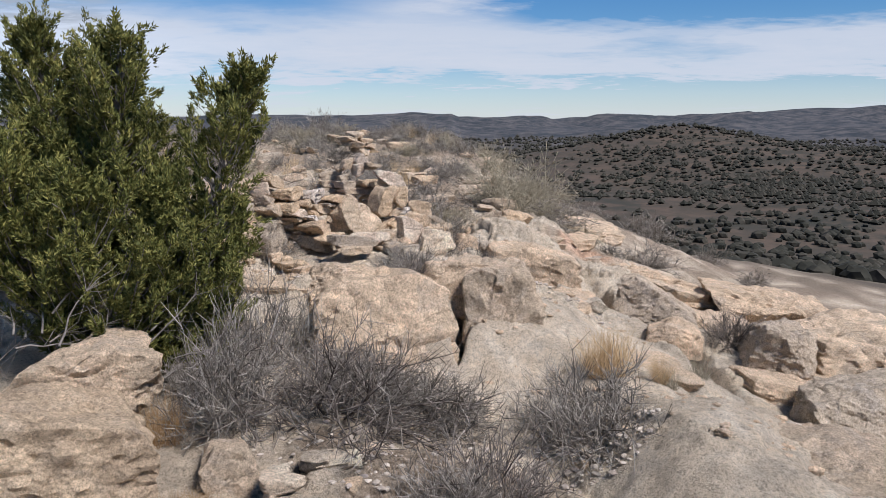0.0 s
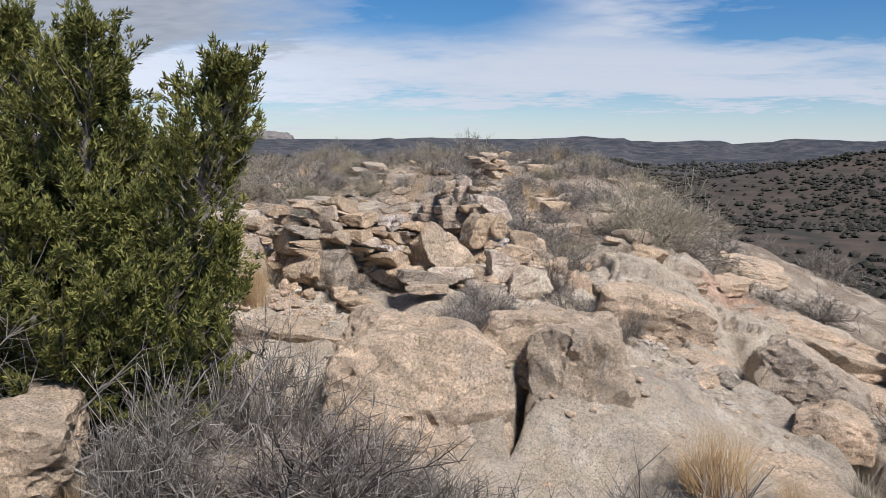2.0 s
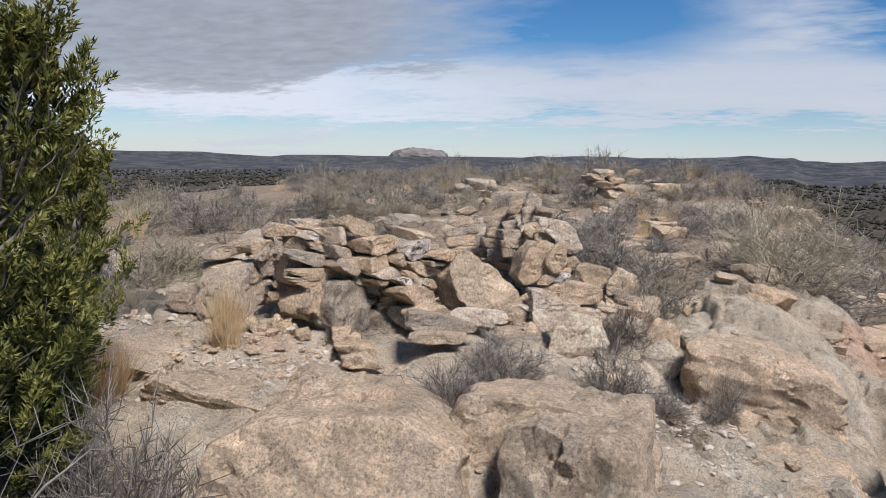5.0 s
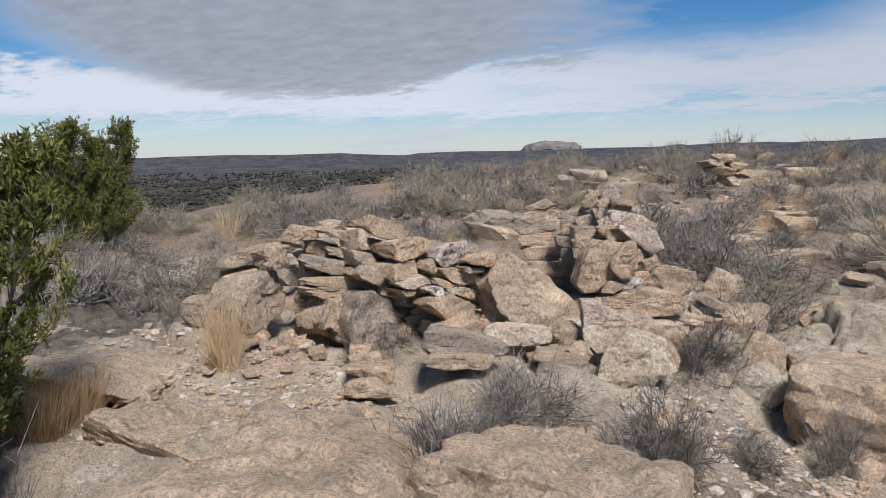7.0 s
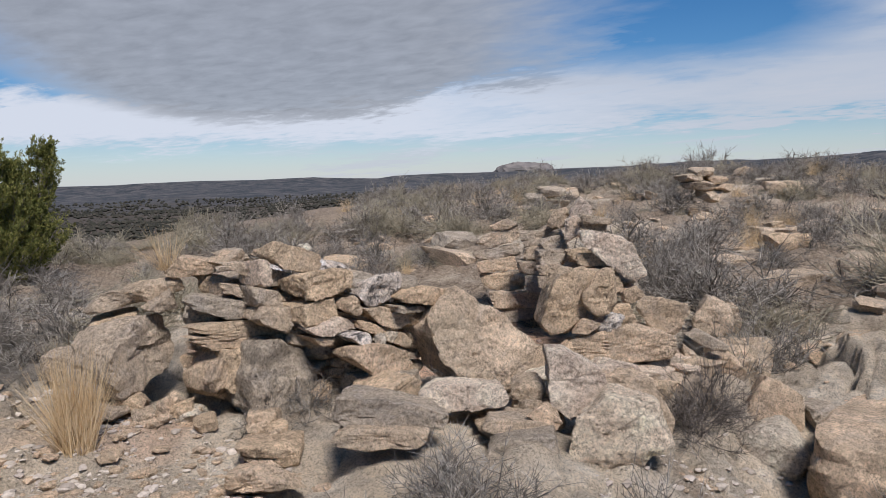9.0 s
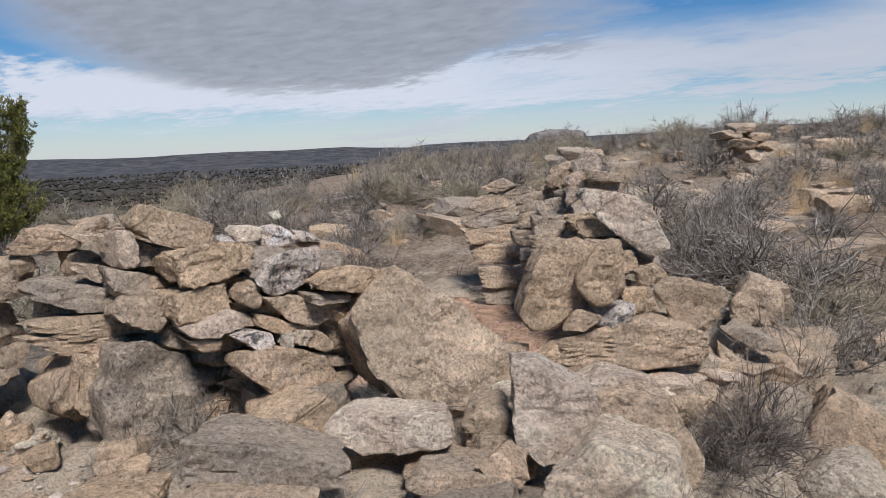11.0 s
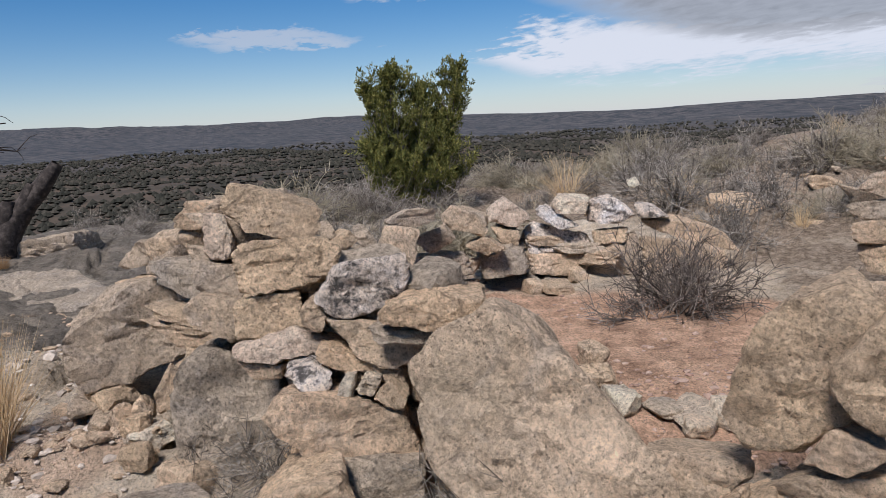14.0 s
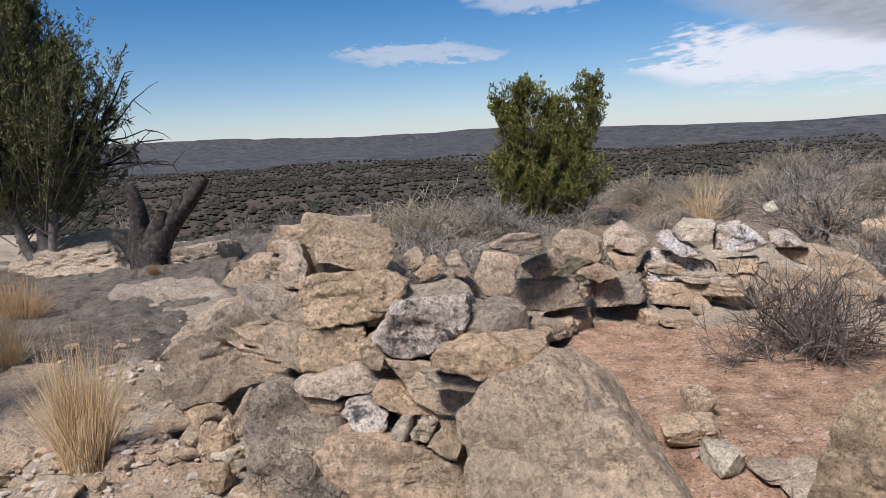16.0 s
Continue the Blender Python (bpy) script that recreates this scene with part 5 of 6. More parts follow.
boulder(-2.68, 9.06, 0.07, 0.15, 0.15, 0.07, 84, 0, -26, WARM_STONE, 3, 1410)


# ---- plants ----
def tubes(P, R, sides=3):
    """Tapered round sticks. P: sticks x points x 3, R: sticks x points."""
    n, k, _ = P.shape
    T = np.gradient(P, axis=1)
    T /= np.linalg.norm(T, axis=2, keepdims=True) + 1e-9
    A = np.cross(T, np.array([0.31, 0.87, 0.38]))
    A /= np.linalg.norm(A, axis=2, keepdims=True) + 1e-9
    B = np.cross(T, A)
    ang = np.arange(sides) * 2 * np.pi / sides
    ring = A[:, :, None] * np.cos(ang)[None, None, :, None] + B[:, :, None] * np.sin(ang)[None, None, :, None]
    V = (P[:, :, None] + ring * R[:, :, None, None]).reshape(-1, 3)
    i = np.arange(n * k * sides).reshape(n, k, sides)
    j = np.roll(i, -1, axis=2)
    F = np.stack([i[:, :-1], j[:, :-1], j[:, 1:], i[:, 1:]], -1).reshape(-1, 4)
    return V, F


def merge(*sets):
    verts, faces, at = [], [], 0
    for V, F in sets:
        verts.append(V)
        faces.append(F + at)
        at += len(V)
    return np.concatenate(verts), np.concatenate(faces)


def curved(rng, start, way, length, points, droop=0.0, wander=0.15):
    """Sticks that set out from start along way and wander."""
    n = len(start)
    P = [start]
    d = unit(way)
    for _ in range(points - 1):
        d = unit(d + rng.normal(0, wander, (n, 3)) + np.array([0, 0, -droop]))
        P.append(P[-1] + d * (length / (points - 1))[:, None])
    return np.stack(P, 1), d


def shrub_mesh(seed, stems, second, third, thick, mat, spread=0.9, lean=0.0, sharp_tips=True):
    """A leafless desert bush, about one metre across and 0.75 m high, of forking twigs."""
    rng = np.random.default_rng(seed)
    az = rng.uniform(0, 2 * np.pi, stems)
    el = np.arccos(rng.uniform(0.0, 1, stems)) * spread
    way = np.stack([np.sin(el) * np.cos(az), np.sin(el) * np.sin(az), np.cos(el) * 0.9], 1)
    start = np.stack([rng.normal(0, 0.05, stems), rng.normal(0, 0.05, stems), np.full(stems, -0.03)], 1)
    P1, d1 = curved(rng, start, way, rng.uniform(0.28, 0.52, stems), 4, -0.02, 0.42)
    sets = [tubes(P1, np.linspace(1.9, 0.9, 4)[None] * thick * np.ones((stems, 1)))]

    def fork(P, count, lo, hi, r, points):
        n, k, _ = P.shape
        who = np.repeat(np.arange(n), count)
        t = rng.uniform(0.3, 1.0, n * count) * (k - 1)
        a = np.minimum(t.astype(int), k - 2)
        f = (t - a)[:, None]
        s = P[who, a] * (1 - f) + P[who, a + 1] * f
        along = unit(P[who, a + 1] - P[who, a])
        out_way = unit(s - np.array([0, 0, -0.1]))
        w = unit(along * 0.55 + out_way * 0.5 + rng.normal(0, 0.65, s.shape) + np.array([0, 0, 0.05]))
        Q, _ = curved(rng, s, w, rng.uniform(lo, hi, len(s)), points, -0.01, 0.38)
        sets.append(tubes(Q, np.linspace(1.0, 0.45, points)[None] * r * np.ones((len(s), 1))))
        return Q

    P2 = fork(P1, second, 0.12, 0.30, thick * 0.85, 3)
    fork(P2, third, 0.05, 0.17, thick * 0.62, 2)
    V, F = merge(*sets)
    wide = np.percentile(np.abs(V[:, :2]), 97)
    k = np.array([0.5 / wide, 0.5 / wide, 0.72 / np.percentile(V[:, 2], 99)])
    n = len(sets[0][0])
    m = len(sets[0][1])
    return mesh_from("stem", V[:n] * k, F[:m], mat), mesh_from("twig_crown", V[n:] * k, F[m:] - n, mat)


def grass_mesh(seed, blades, tall, wide, mat, splay=0.35):
    """A tuft of dry blades, each a thin folded strip that bows outwards."""
    rng = np.random.default_rng(seed)
    az = rng.uniform(0, 2 * np.pi, blades)
    el = np.abs(rng.normal(0, splay, blades))
    way = np.stack([np.sin(el) * np.cos(az), np.sin(el) * np.sin(az), np.cos(el)], 1)
    rad = np.sqrt(rng.uniform(0, 1, blades)) * wide
    a2 = az + rng.normal(0, 0.9, blades)
    start = np.stack([rad * np.cos(a2), rad * np.sin(a2), np.full(blades, -0.02)], 1)
    P, _ = curved(rng, start, way, tall * rng.uniform(0.45, 1.1, blades), 5, 0.07, 0.06)
    V, F = tubes(P, np.array([1.0, 0.95, 0.75, 0.5, 0.15])[None] * 0.0022 * np.ones((blades, 1)))
    return mesh_from("grass_tuft", V, F, mat)


SHRUBS = {
    "grey": [shrub_mesh(300 + i, 36, 8, 6, 0.0042, TWIG) for i in range(3)],
    "dark": [shrub_mesh(320 + i, 36, 8, 6, 0.0042, TWIG_DARK) for i in range(3)],
    "tan": [shrub_mesh(340 + i, 44, 8, 6, 0.0036, TWIG_TAN, 0.62) for i in range(2)],
    "far": [shrub_mesh(360 + i, 24, 7, 5, 0.0050, (TWIG, TWIG_TAN, TWIG)[i]) for i in range(3)],
}
SHRUB_WORDS = {"grey": "leafless grey twiggy desert shrub rooted in rocky ground", "dark": "dark leafless tangled desert shrub between pale rocks",
               "tan": "dry tan-green upright broom-like bush on the ridge", "far": "bare grey brush bush on the stony ridge top"}
GRASS = {
    "straw": [grass_mesh(400 + i, 330, 0.55, 0.11, STRAW) for i in range(2)],
    "rusty": [grass_mesh(410 + i, 300, 0.40, 0.16, RUSTY, 0.5) for i in range(2)],
    "ridge": [grass_mesh(440, 90, 0.55, 0.11, STRAW, 0.45)],
    "pale": [grass_mesh(420, 130, 0.38, 0.10, TWIG_TAN, 0.4)],
    "spiky": [grass_mesh(430, 140, 0.62, 0.10, STRAW, 0.75)],
}
GRASS_WORDS = {"straw": "golden dry bunchgrass tuft growing from bedrock", "rusty": "rust-coloured dead grass clump at the rocks' foot",
               "ridge": "dry straw grass tuft among ridge stones",
               "pale": "sparse pale dry grass in a rock crack", "spiky": "spreading straw-coloured grass clump on the ridge"}
count = 0


def shrub(kind, x, y, wide, tall, sink=0.0):
    global count
    count += 1
    stems, twigs = SHRUBS[kind][count % len(SHRUBS[kind])]
    ob = new("shrub")
    part("stem", stems, ob, label="forking woody stems")
    part("twig_crown", twigs, ob, label="tangle of fine bare twigs")
    ob.matrix_world = pose(x, y, ground_z(x, y) - 0.02 - sink, 0, 0, (count * 77) % 360) @ Matrix.Diagonal((wide, wide, 0.82 * tall / 0.72, 1))
    return tagged(ob, SHRUB_WORDS[kind], "shrub", group="desert shrubs")


def grass(kind, x, y, tall, wide=None):
    global count
    count += 1
    ob = new("grass_tuft", GRASS[kind][count % len(GRASS[kind])])
    s = tall / 0.55
    ob.matrix_world = pose(x, y, ground_z(x, y) - 0.01, 0, 0, (count * 61) % 360) @ Matrix.Diagonal((wide or s, wide or s, s, 1))
    return tagged(ob, GRASS_WORDS[kind], "grass", group="dry grass tufts")


def juniper(x, y, tall, spread, boughs, leaf, seed, mat, label, tops, low=0.05, leaves=70, fat=0.16, sparse=0.0):
    """An evergreen of several cones: leaders, upswept boughs, and plumes of scaly sprays along each bough.
    tops: for each cone the offset of its peak, its height, and its half width."""
    rng = np.random.default_rng(seed)
    tree = new("juniper")
    tree.location = (x, y, ground_z(x, y) - 0.05)
    tagged(tree, label, "tree", group="junipers")
    at, along, reach = [], [], []
    for n, (tx, ty, th, wide) in enumerate(tops):
        f = np.linspace(0, 1, 8)
        lead = np.stack([tx * f ** 0.6 + 0.04 * np.sin(f * 7 + n), ty * f ** 0.6 + 0.04 * np.cos(f * 5 + n), f * th], 1)
        V, F = tubes(lead[None], (np.linspace(0.03 * tall, 0.005, 8) * (1.0 if n == 0 else 0.7))[None], 9)
        V = V + 0.012 * fbm(V[:, 0:1] * 9, V[:, 1:2] * 9, V[:, 2:3] * 3, 5, 3)
        part("trunk" if n == 0 else "leader", mesh_from("trunk", V, F, BARK), tree, label="grey stringy bark")
        m = int(boughs * wide * th / sum(t[2] * t[3] for t in tops))
        u = low + (1 - low) * rng.uniform(0, 1, m) ** 0.9
        az = rng.uniform(0, 2 * np.pi, m)
        prof = wide * np.clip(((1 - u) * th / (1.25 * wide)) ** 0.75, 0.08, 1.0) * np.clip(0.6 + 2.5 * u, 0, 1)
        length = prof * spread * np.clip(0.78 + 0.5 * vnoise(np.cos(az) * 1.6, np.sin(az) * 1.6, u * 6 + n * 9, seed) + rng.normal(0, 0.14, m), 0.25, 1.35)
        base = np.stack([np.interp(u, f, lead[:, i]) for i in range(3)], 1)
        base[:, 2] = np.maximum(base[:, 2] - 0.35 * length, 0.04)
        rise = 0.35 + 0.9 * u + rng.normal(0, 0.12, m)
        way = np.stack([np.cos(az), np.sin(az), rise], 1)
        s = np.linspace(0, 1, 6)
        P = base[:, None] + (unit(way) * length[:, None])[:, None] * s[None, :, None] * np.array([1, 1, 1]) + np.array([0, 0, 1.0]) * (0.35 * length[:, None] * s[None] ** 2)[:, :, None]
        P = P + rng.normal(0, 0.025, P.shape) * s[None, :, None]
        V, F = tubes(P, np.linspace(0.009, 0.002, 6)[None] * tall / 2.8 * np.ones((m, 1)), 4)
        part("limb", mesh_from("limb", V, F, BARK), tree, label="thin grey limbs")["kind"] = "stuff"
        # plumes stand along the outer part of each bough
        each = np.clip((length / (2.1 * leaf)).astype(int), 3, 16)
        who = np.repeat(np.arange(m), each)
        t = 1 - 0.72 * rng.uniform(0, 1, len(who)) ** 1.15
        q = t * 5
        i0 = np.minimum(q.astype(int), 4)
        g = (q - i0)[:, None]
        c = P[who, i0] * (1 - g) + P[who, i0 + 1] * g
        tangent = unit(P[who, i0 + 1] - P[who, i0])
        ax = unit(tangent * 0.8 + np.array([0, 0, 0.55]) + rng.normal(0, 0.42, c.shape))
        keep = rng.uniform(0, 1, len(who)) > sparse * smooth(-0.2, 0.4, vnoise(c[:, 0] * 1.4, c[:, 1] * 1.4, c[:, 2] * 1.4, seed + 8))
        at.append(c[keep])
        along.append(ax[keep])
        reach.append((leaf * rng.uniform(2.6, 5.2, len(who)) * (0.8 + 0.5 * (t > 0.9)))[keep])
    C, A, L = np.concatenate(at), np.concatenate(along), np.concatenate(reach)
    m = len(C)
    c, ax, ln = np.repeat(C, leaves, 0), np.repeat(A, leaves, 0), np.repeat(L, leaves)[:, None]
    t = rng.uniform(0, 1, (m * leaves, 1)) ** 0.8
    side = unit(np.cross(ax, rng.normal(0, 1, ax.shape)))
    start = c + ax * t * ln + side * rng.uniform(0.1, 1.0, t.shape) * ln * 0.30 * (1.08 - t)
    w = unit(ax * 0.75 + side * 0.6 + rng.normal(0, 0.28, ax.shape) + np.array([0, 0, 0.2]))
    size = leaf * rng.uniform(0.55, 1.25, t.shape)
    a = unit(np.cross(w, rng.normal(0, 1, w.shape)))
    b = np.cross(w, a)
    half = size * fat
    V = np.stack([start + a * half, start - a * half, start + b * half * 1.2 + w * size * 0.3, start + w * size], 1).reshape(-1, 3)
    i = (np.arange(m * leaves) * 4)[:, None]
    F = np.concatenate([i + np.array([[0, 2, 3]]), i + np.array([[2, 1, 3]])])
    part("crown", mesh_from("crown", V, F, mat, False), tree, label="dense scaly evergreen sprays")
    return tree


# the shrubs and tufts near the path
shrub("dark", -0.84, 5.12, 1.68, 0.80)
shrub("grey", -1.54, 4.79, 0.83, 1.03)
shrub("grey", -0.67, 5.40, 1.14, 0.66)
shrub("dark", 0.31, 4.15, 1.25, 0.76)
shrub("grey", 0.04, 4.00, 0.87, 0.57)
shrub("grey", 1.13, 5.03, 1.11, 0.82)
shrub("grey", 0.84, 5.51, 0.89, 0.63)
shrub("grey", -0.05, 5.40, 0.88, 0.61)
shrub("tan", 1.29, 15.53, 2.15, 1.55)
shrub("grey", 4.22, 15.69, 1.21, 0.67)
shrub("dark", 3.40, 8.66, 0.69, 0.58)
shrub("tan", 4.59, 12.42, 0.68, 0.34)
shrub("grey", -1.53, 6.07, 0.98, 0.98)
shrub("grey", -0.56, 8.08, 0.92, 0.50)
shrub("grey", 0.25, 8.72, 0.51, 0.30)
shrub("grey", 0.95, 10.47, 0.52, 0.49)
shrub("grey", -2.14, 6.29, 0.90, 0.59)
shrub("grey", -2.08, 5.62, 0.90, 0.42)
shrub("grey", -0.88, 6.13, 0.80, 0.40)
shrub("dark", -0.44, 7.88, 0.93, 0.54)
shrub("grey", -0.49, 8.74, 0.67, 0.37)
shrub("grey", 0.35, 8.69, 0.57, 0.54)
shrub("grey", -2.17, 9.52, 0.55, 0.32)
shrub("grey", -0.10, 12.77, 0.91, 0.65)
shrub("dark", -0.10, 11.09, 0.51, 0.40)
shrub("grey", 0.56, 9.78, 0.43, 0.25)
shrub("grey", -1.31, 10.12, 0.50, 0.27)
shrub("dark", -1.36, 10.18, 0.42, 0.22)
shrub("dark", -0.13, 10.97, 0.63, 0.39)
shrub("grey", -2.32, 9.37, 0.32, 0.43)
shrub("grey", -2.31, 9.29, 0.27, 0.46)
shrub("dark", -3.59, 12.23, 0.97, 0.63)
shrub("grey", -5.05, 11.61, 0.48, 0.31)
shrub("far", -10.58, 10.62, 1.60, 0.93)
shrub("far", -12.22, 13.26, 1.48, 0.69)
shrub("far", -11.36, 11.80, 1.37, 0.82)
shrub("far", -15.54, 9.63, 1.45, 0.72)
shrub("far", -14.36, 8.08, 1.11, 0.50)
shrub("far", -14.52, 6.97, 1.33, 0.44)
shrub("far", -9.03, 18.91, 1.36, 0.90)
shrub("far", -13.36, 17.81, 1.51, 0.88)
shrub("far", -10.68, 17.86, 1.14, 0.68)
shrub("far", -5.19, 15.13, 0.81, 0.44)
shrub("grey", -1.35, 14.34, 0.98, 0.77)
shrub("far", -11.12, 31.92, 1.60, 1.20)
shrub("grey", -1.33, 15.61, 0.94, 0.65)
shrub("far", -0.61, 16.73, 0.81, 0.43)
shrub("tan", -14.48, 18.60, 1.36, 0.95)
shrub("far", -14.84, 15.72, 1.77, 0.89)
shrub("far", -10.86, 17.73, 1.65, 0.66)
shrub("far", -8.97, 18.58, 1.53, 0.92)
grass("straw", 1.48, 6.33, 0.51)
grass("straw", 1.36, 6.38, 0.46)
grass("pale", 1.93, 6.11, 0.34)
grass("straw", 1.86, 6.14, 0.27)
grass("rusty", -1.91, 4.59, 0.46)
grass("rusty", -1.58, 3.83, 0.23)
grass("rusty", -1.30, 3.79, 0.19)
grass("rusty", -1.43, 3.82, 0.23)
grass("pale", 2.53, 7.09, 0.40)
grass("pale", 1.74, 3.16, 0.16)
grass("pale", 1.67, 3.19, 0.13)
grass("straw", -2.80, 8.41, 0.63, 0.75)
grass("straw", -2.88, 8.40, 0.55, 0.6)
grass("rusty", -2.83, 7.01, 0.63)
grass("rusty", -2.96, 7.25, 0.60)
grass("rusty", -3.24, 7.07, 0.57)
grass("rusty", -3.26, 7.57, 0.46)
grass("pale", -2.43, 7.16, 0.26)
grass("pale", -1.94, 7.38, 0.19)
grass("pale", -4.62, 8.77, 0.21)
grass("pale", -1.42, 8.27, 0.21)
grass("pale", -5.38, 9.78, 0.43)
grass("straw", -4.54, 7.33, 0.40)
grass("rusty", -7.05, 6.34, 0.60)
grass("rusty", -9.79, 6.84, 0.23)
grass("rusty", -7.79, 5.80, 0.60)
grass("spiky", -11.31, 15.30, 0.84)


# ---- junipers ----
juniper(-2.5, 5.9, 3.0, 1.0, 1350, 0.040, 11, JUNIPER, "large dense green juniper with feathery upright tips",
        ((-0.10, -0.10, 2.82, 0.56), (0.86, -0.17, 2.54, 0.50), (-0.90, 0.10, 2.90, 0.75), (-0.25, 0.25, 2.60, 0.46), (-0.42, 1.30, 2.05, 0.48),
         (0.40, -0.40, 1.70, 0.62), (-0.20, -0.75, 1.75, 0.75), (0.75, 0.10, 1.50, 0.55), (-0.90, -0.60, 2.00, 0.75)), 0.08, 62, 0.19)
juniper(-12.6, 13.1, 2.6, 1.0, 700, 0.06, 12, JUNIPER, "small green juniper with two pointed peaks behind the wall",
        ((0.30, -0.62, 2.50, 0.60), (0.00, 0.66, 2.55, 0.55), (0.10, -0.05, 2.20, 0.65), (0.20, -1.00, 2.25, 0.50), (0.10, 0.35, 1.60, 0.80), (0.20, -1.00, 1.20, 0.85)), 0.08, 30, 0.2)
juniper(-11.4, 4.85, 4.3, 1.0, 850, 0.06, 13, JUNIPER_DULL, "old juniper with sparse foliage and bare dead branches",
        ((0.0, 0.0, 4.3, 1.7), (0.4, 0.6, 3.3, 1.2), (0.2, -0.7, 3.8, 1.4)), 0.26, 26, 0.2, 0.32)


def dead_snag(x, y):
    """A broken, twisted stump with two prongs, and dry branches."""
    rng = np.random.default_rng(77)
    ob = new("dead_snag")
    ob.location = (x, y, ground_z(x, y) - 0.05)
    tagged(ob, "blackened split dead juniper stump on the ledge", "tree stump", group="junipers")
    for tx, ty, h, r in ((0.15, 0.95, 1.30, 0.25), (0.0, -0.12, 1.25, 0.22), (0.1, 0.3, 0.85, 0.27), (0.12, 0.62, 1.05, 0.2), (-0.1, -0.45, 0.55, 0.17)):
        f = np.linspace(0, 1, 9)
        P = np.stack([tx * f ** 1.5 + 0.03 * np.sin(f * 9), ty * f ** 1.3 + 0.03 * np.cos(f * 8), h * f], 1)
        V, F = tubes(P[None], (r * (1 - 0.75 * f) + 0.012)[None], 10)
        V = V + 0.03 * unit(V * [1, 1, 0]) * vnoise(V[:, 0] * 22, V[:, 1] * 22, V[:, 2] * 2.5, 4)[:, None]
        part("prong", mesh_from("prong", V, F, DEAD_WOOD), ob, label="split charred wood")
    return ob


dead_snag(-10.6, 6.55)


def bare_branches(x, y, z, reach, seed, n, mat=DEAD_WOOD, thick=0.03):
    rng = np.random.default_rng(seed)
    start = np.tile(np.array([[0.0, 0.0, 0.0]]), (n, 1)) + rng.normal(0, 0.15, (n, 3))
    way = np.stack([rng.normal(0.3, 0.3, n), rng.uniform(0.3, 1, n), rng.uniform(-0.1, 0.9, n)], 1)
    P, d = curved(rng, start, way, rng.uniform(0.6, 1.0, n) * reach, 6, 0.0, 0.22)
    sets = [tubes(P, np.linspace(1.0, 0.3, 6)[None] * thick * np.ones((n, 1)), 5)]
    who = np.repeat(np.arange(n), 9)
    k = rng.integers(1, 6, len(who))
    Q, _ = curved(rng, P[who, k], unit(d[who] + rng.normal(0, 0.6, (len(who), 3))), rng.uniform(0.15, 0.5, len(who)), 4, 0.0, 0.25)
    sets.append(tubes(Q, np.linspace(0.32, 0.14, 4)[None] * thick * np.ones((len(who), 1)), 3))
    V, F = merge(*sets)
    ob = new("dead_branch", mesh_from("dead_branch", V, F, mat))
    ob.location = (x, y, z)
    return ob


OLD_TREE = [o for o in bpy.data.objects if o.name.startswith("juniper")][-1]
dead = bare_branches(0, 0.3, 1.7, 1.9, 5, 11)
dead.parent = OLD_TREE
tagged(dead, "bare dead branches")


NEAR_TREE = [o for o in bpy.data.objects if o.name == "juniper"][0]
for at, seed in (((0.1, -0.9, 0.45), 21), ((0.8, -0.6, 0.3), 22), ((-0.5, -0.9, 0.7), 23)):
    dead = bare_branches(*at, 0.6, seed, 8, BARK, 0.009)
    dead.parent = NEAR_TREE
    tagged(dead, "bare bleached lower branches")


# ---- brush over the ridge top ----
def ridge_brush():
    rng = np.random.default_rng(5)
    made = 0
    while made < 200:
        x, y = rng.uniform(-16, 3.5), 9.5 + 24 * rng.uniform(0, 1) ** 1.3
        if y < 13.4 and x > -6.2 or y < 15 and x > 0.5:
            continue
        if abs(x + 4.2 - 0.1 * (y - 13)) < 0.8 and y < 19:
            continue
        if vnoise(x * 0.35, y * 0.35, 0.5, 91) < -0.25:
            continue
        s = rng.uniform(0.9, 1.75)
        shrub("far", x, y, s, s * rng.uniform(0.38, 0.54))
        made += 1
    for _ in range(70):
        x, y = rng.uniform(-14, 3), rng.uniform(13.5, 30)
        grass(("spiky", "ridge", "pale")[int(rng.integers(3))], x, y, rng.uniform(0.25, 0.5))


ridge_brush()


def ridge_stones():
    rng = np.random.default_rng(6)
    kinds = [rock_mesh(900 + i, (1, 0.8, 0.42), (LIMESTONE, GREY_STONE, LIMESTONE, WARM_STONE)[i % 4], 3) for i in range(8)]
    for i in range(190):
        x, y = rng.uniform(-9, 3.2), 12.8 + 17 * rng.uniform(0, 1) ** 1.3
        if y < 14 and x < -0.3:
            continue
        s = rng.choice([0.18, 0.25, 0.35, 0.5, 0.8])
        ob = new("loose_stone", kinds[i % 8])
        ob.matrix_world = pose(x, y, ground_z(x, y) + 0.10 * s, rng.normal(0, 8), rng.normal(0, 8), rng.uniform(0, 360)) @ Matrix.Diagonal((s, s, s, 1))
        tagged(ob, "flat tan limestone slab lying among ridge brush", "stone", group="ridge stones")


ridge_stones()


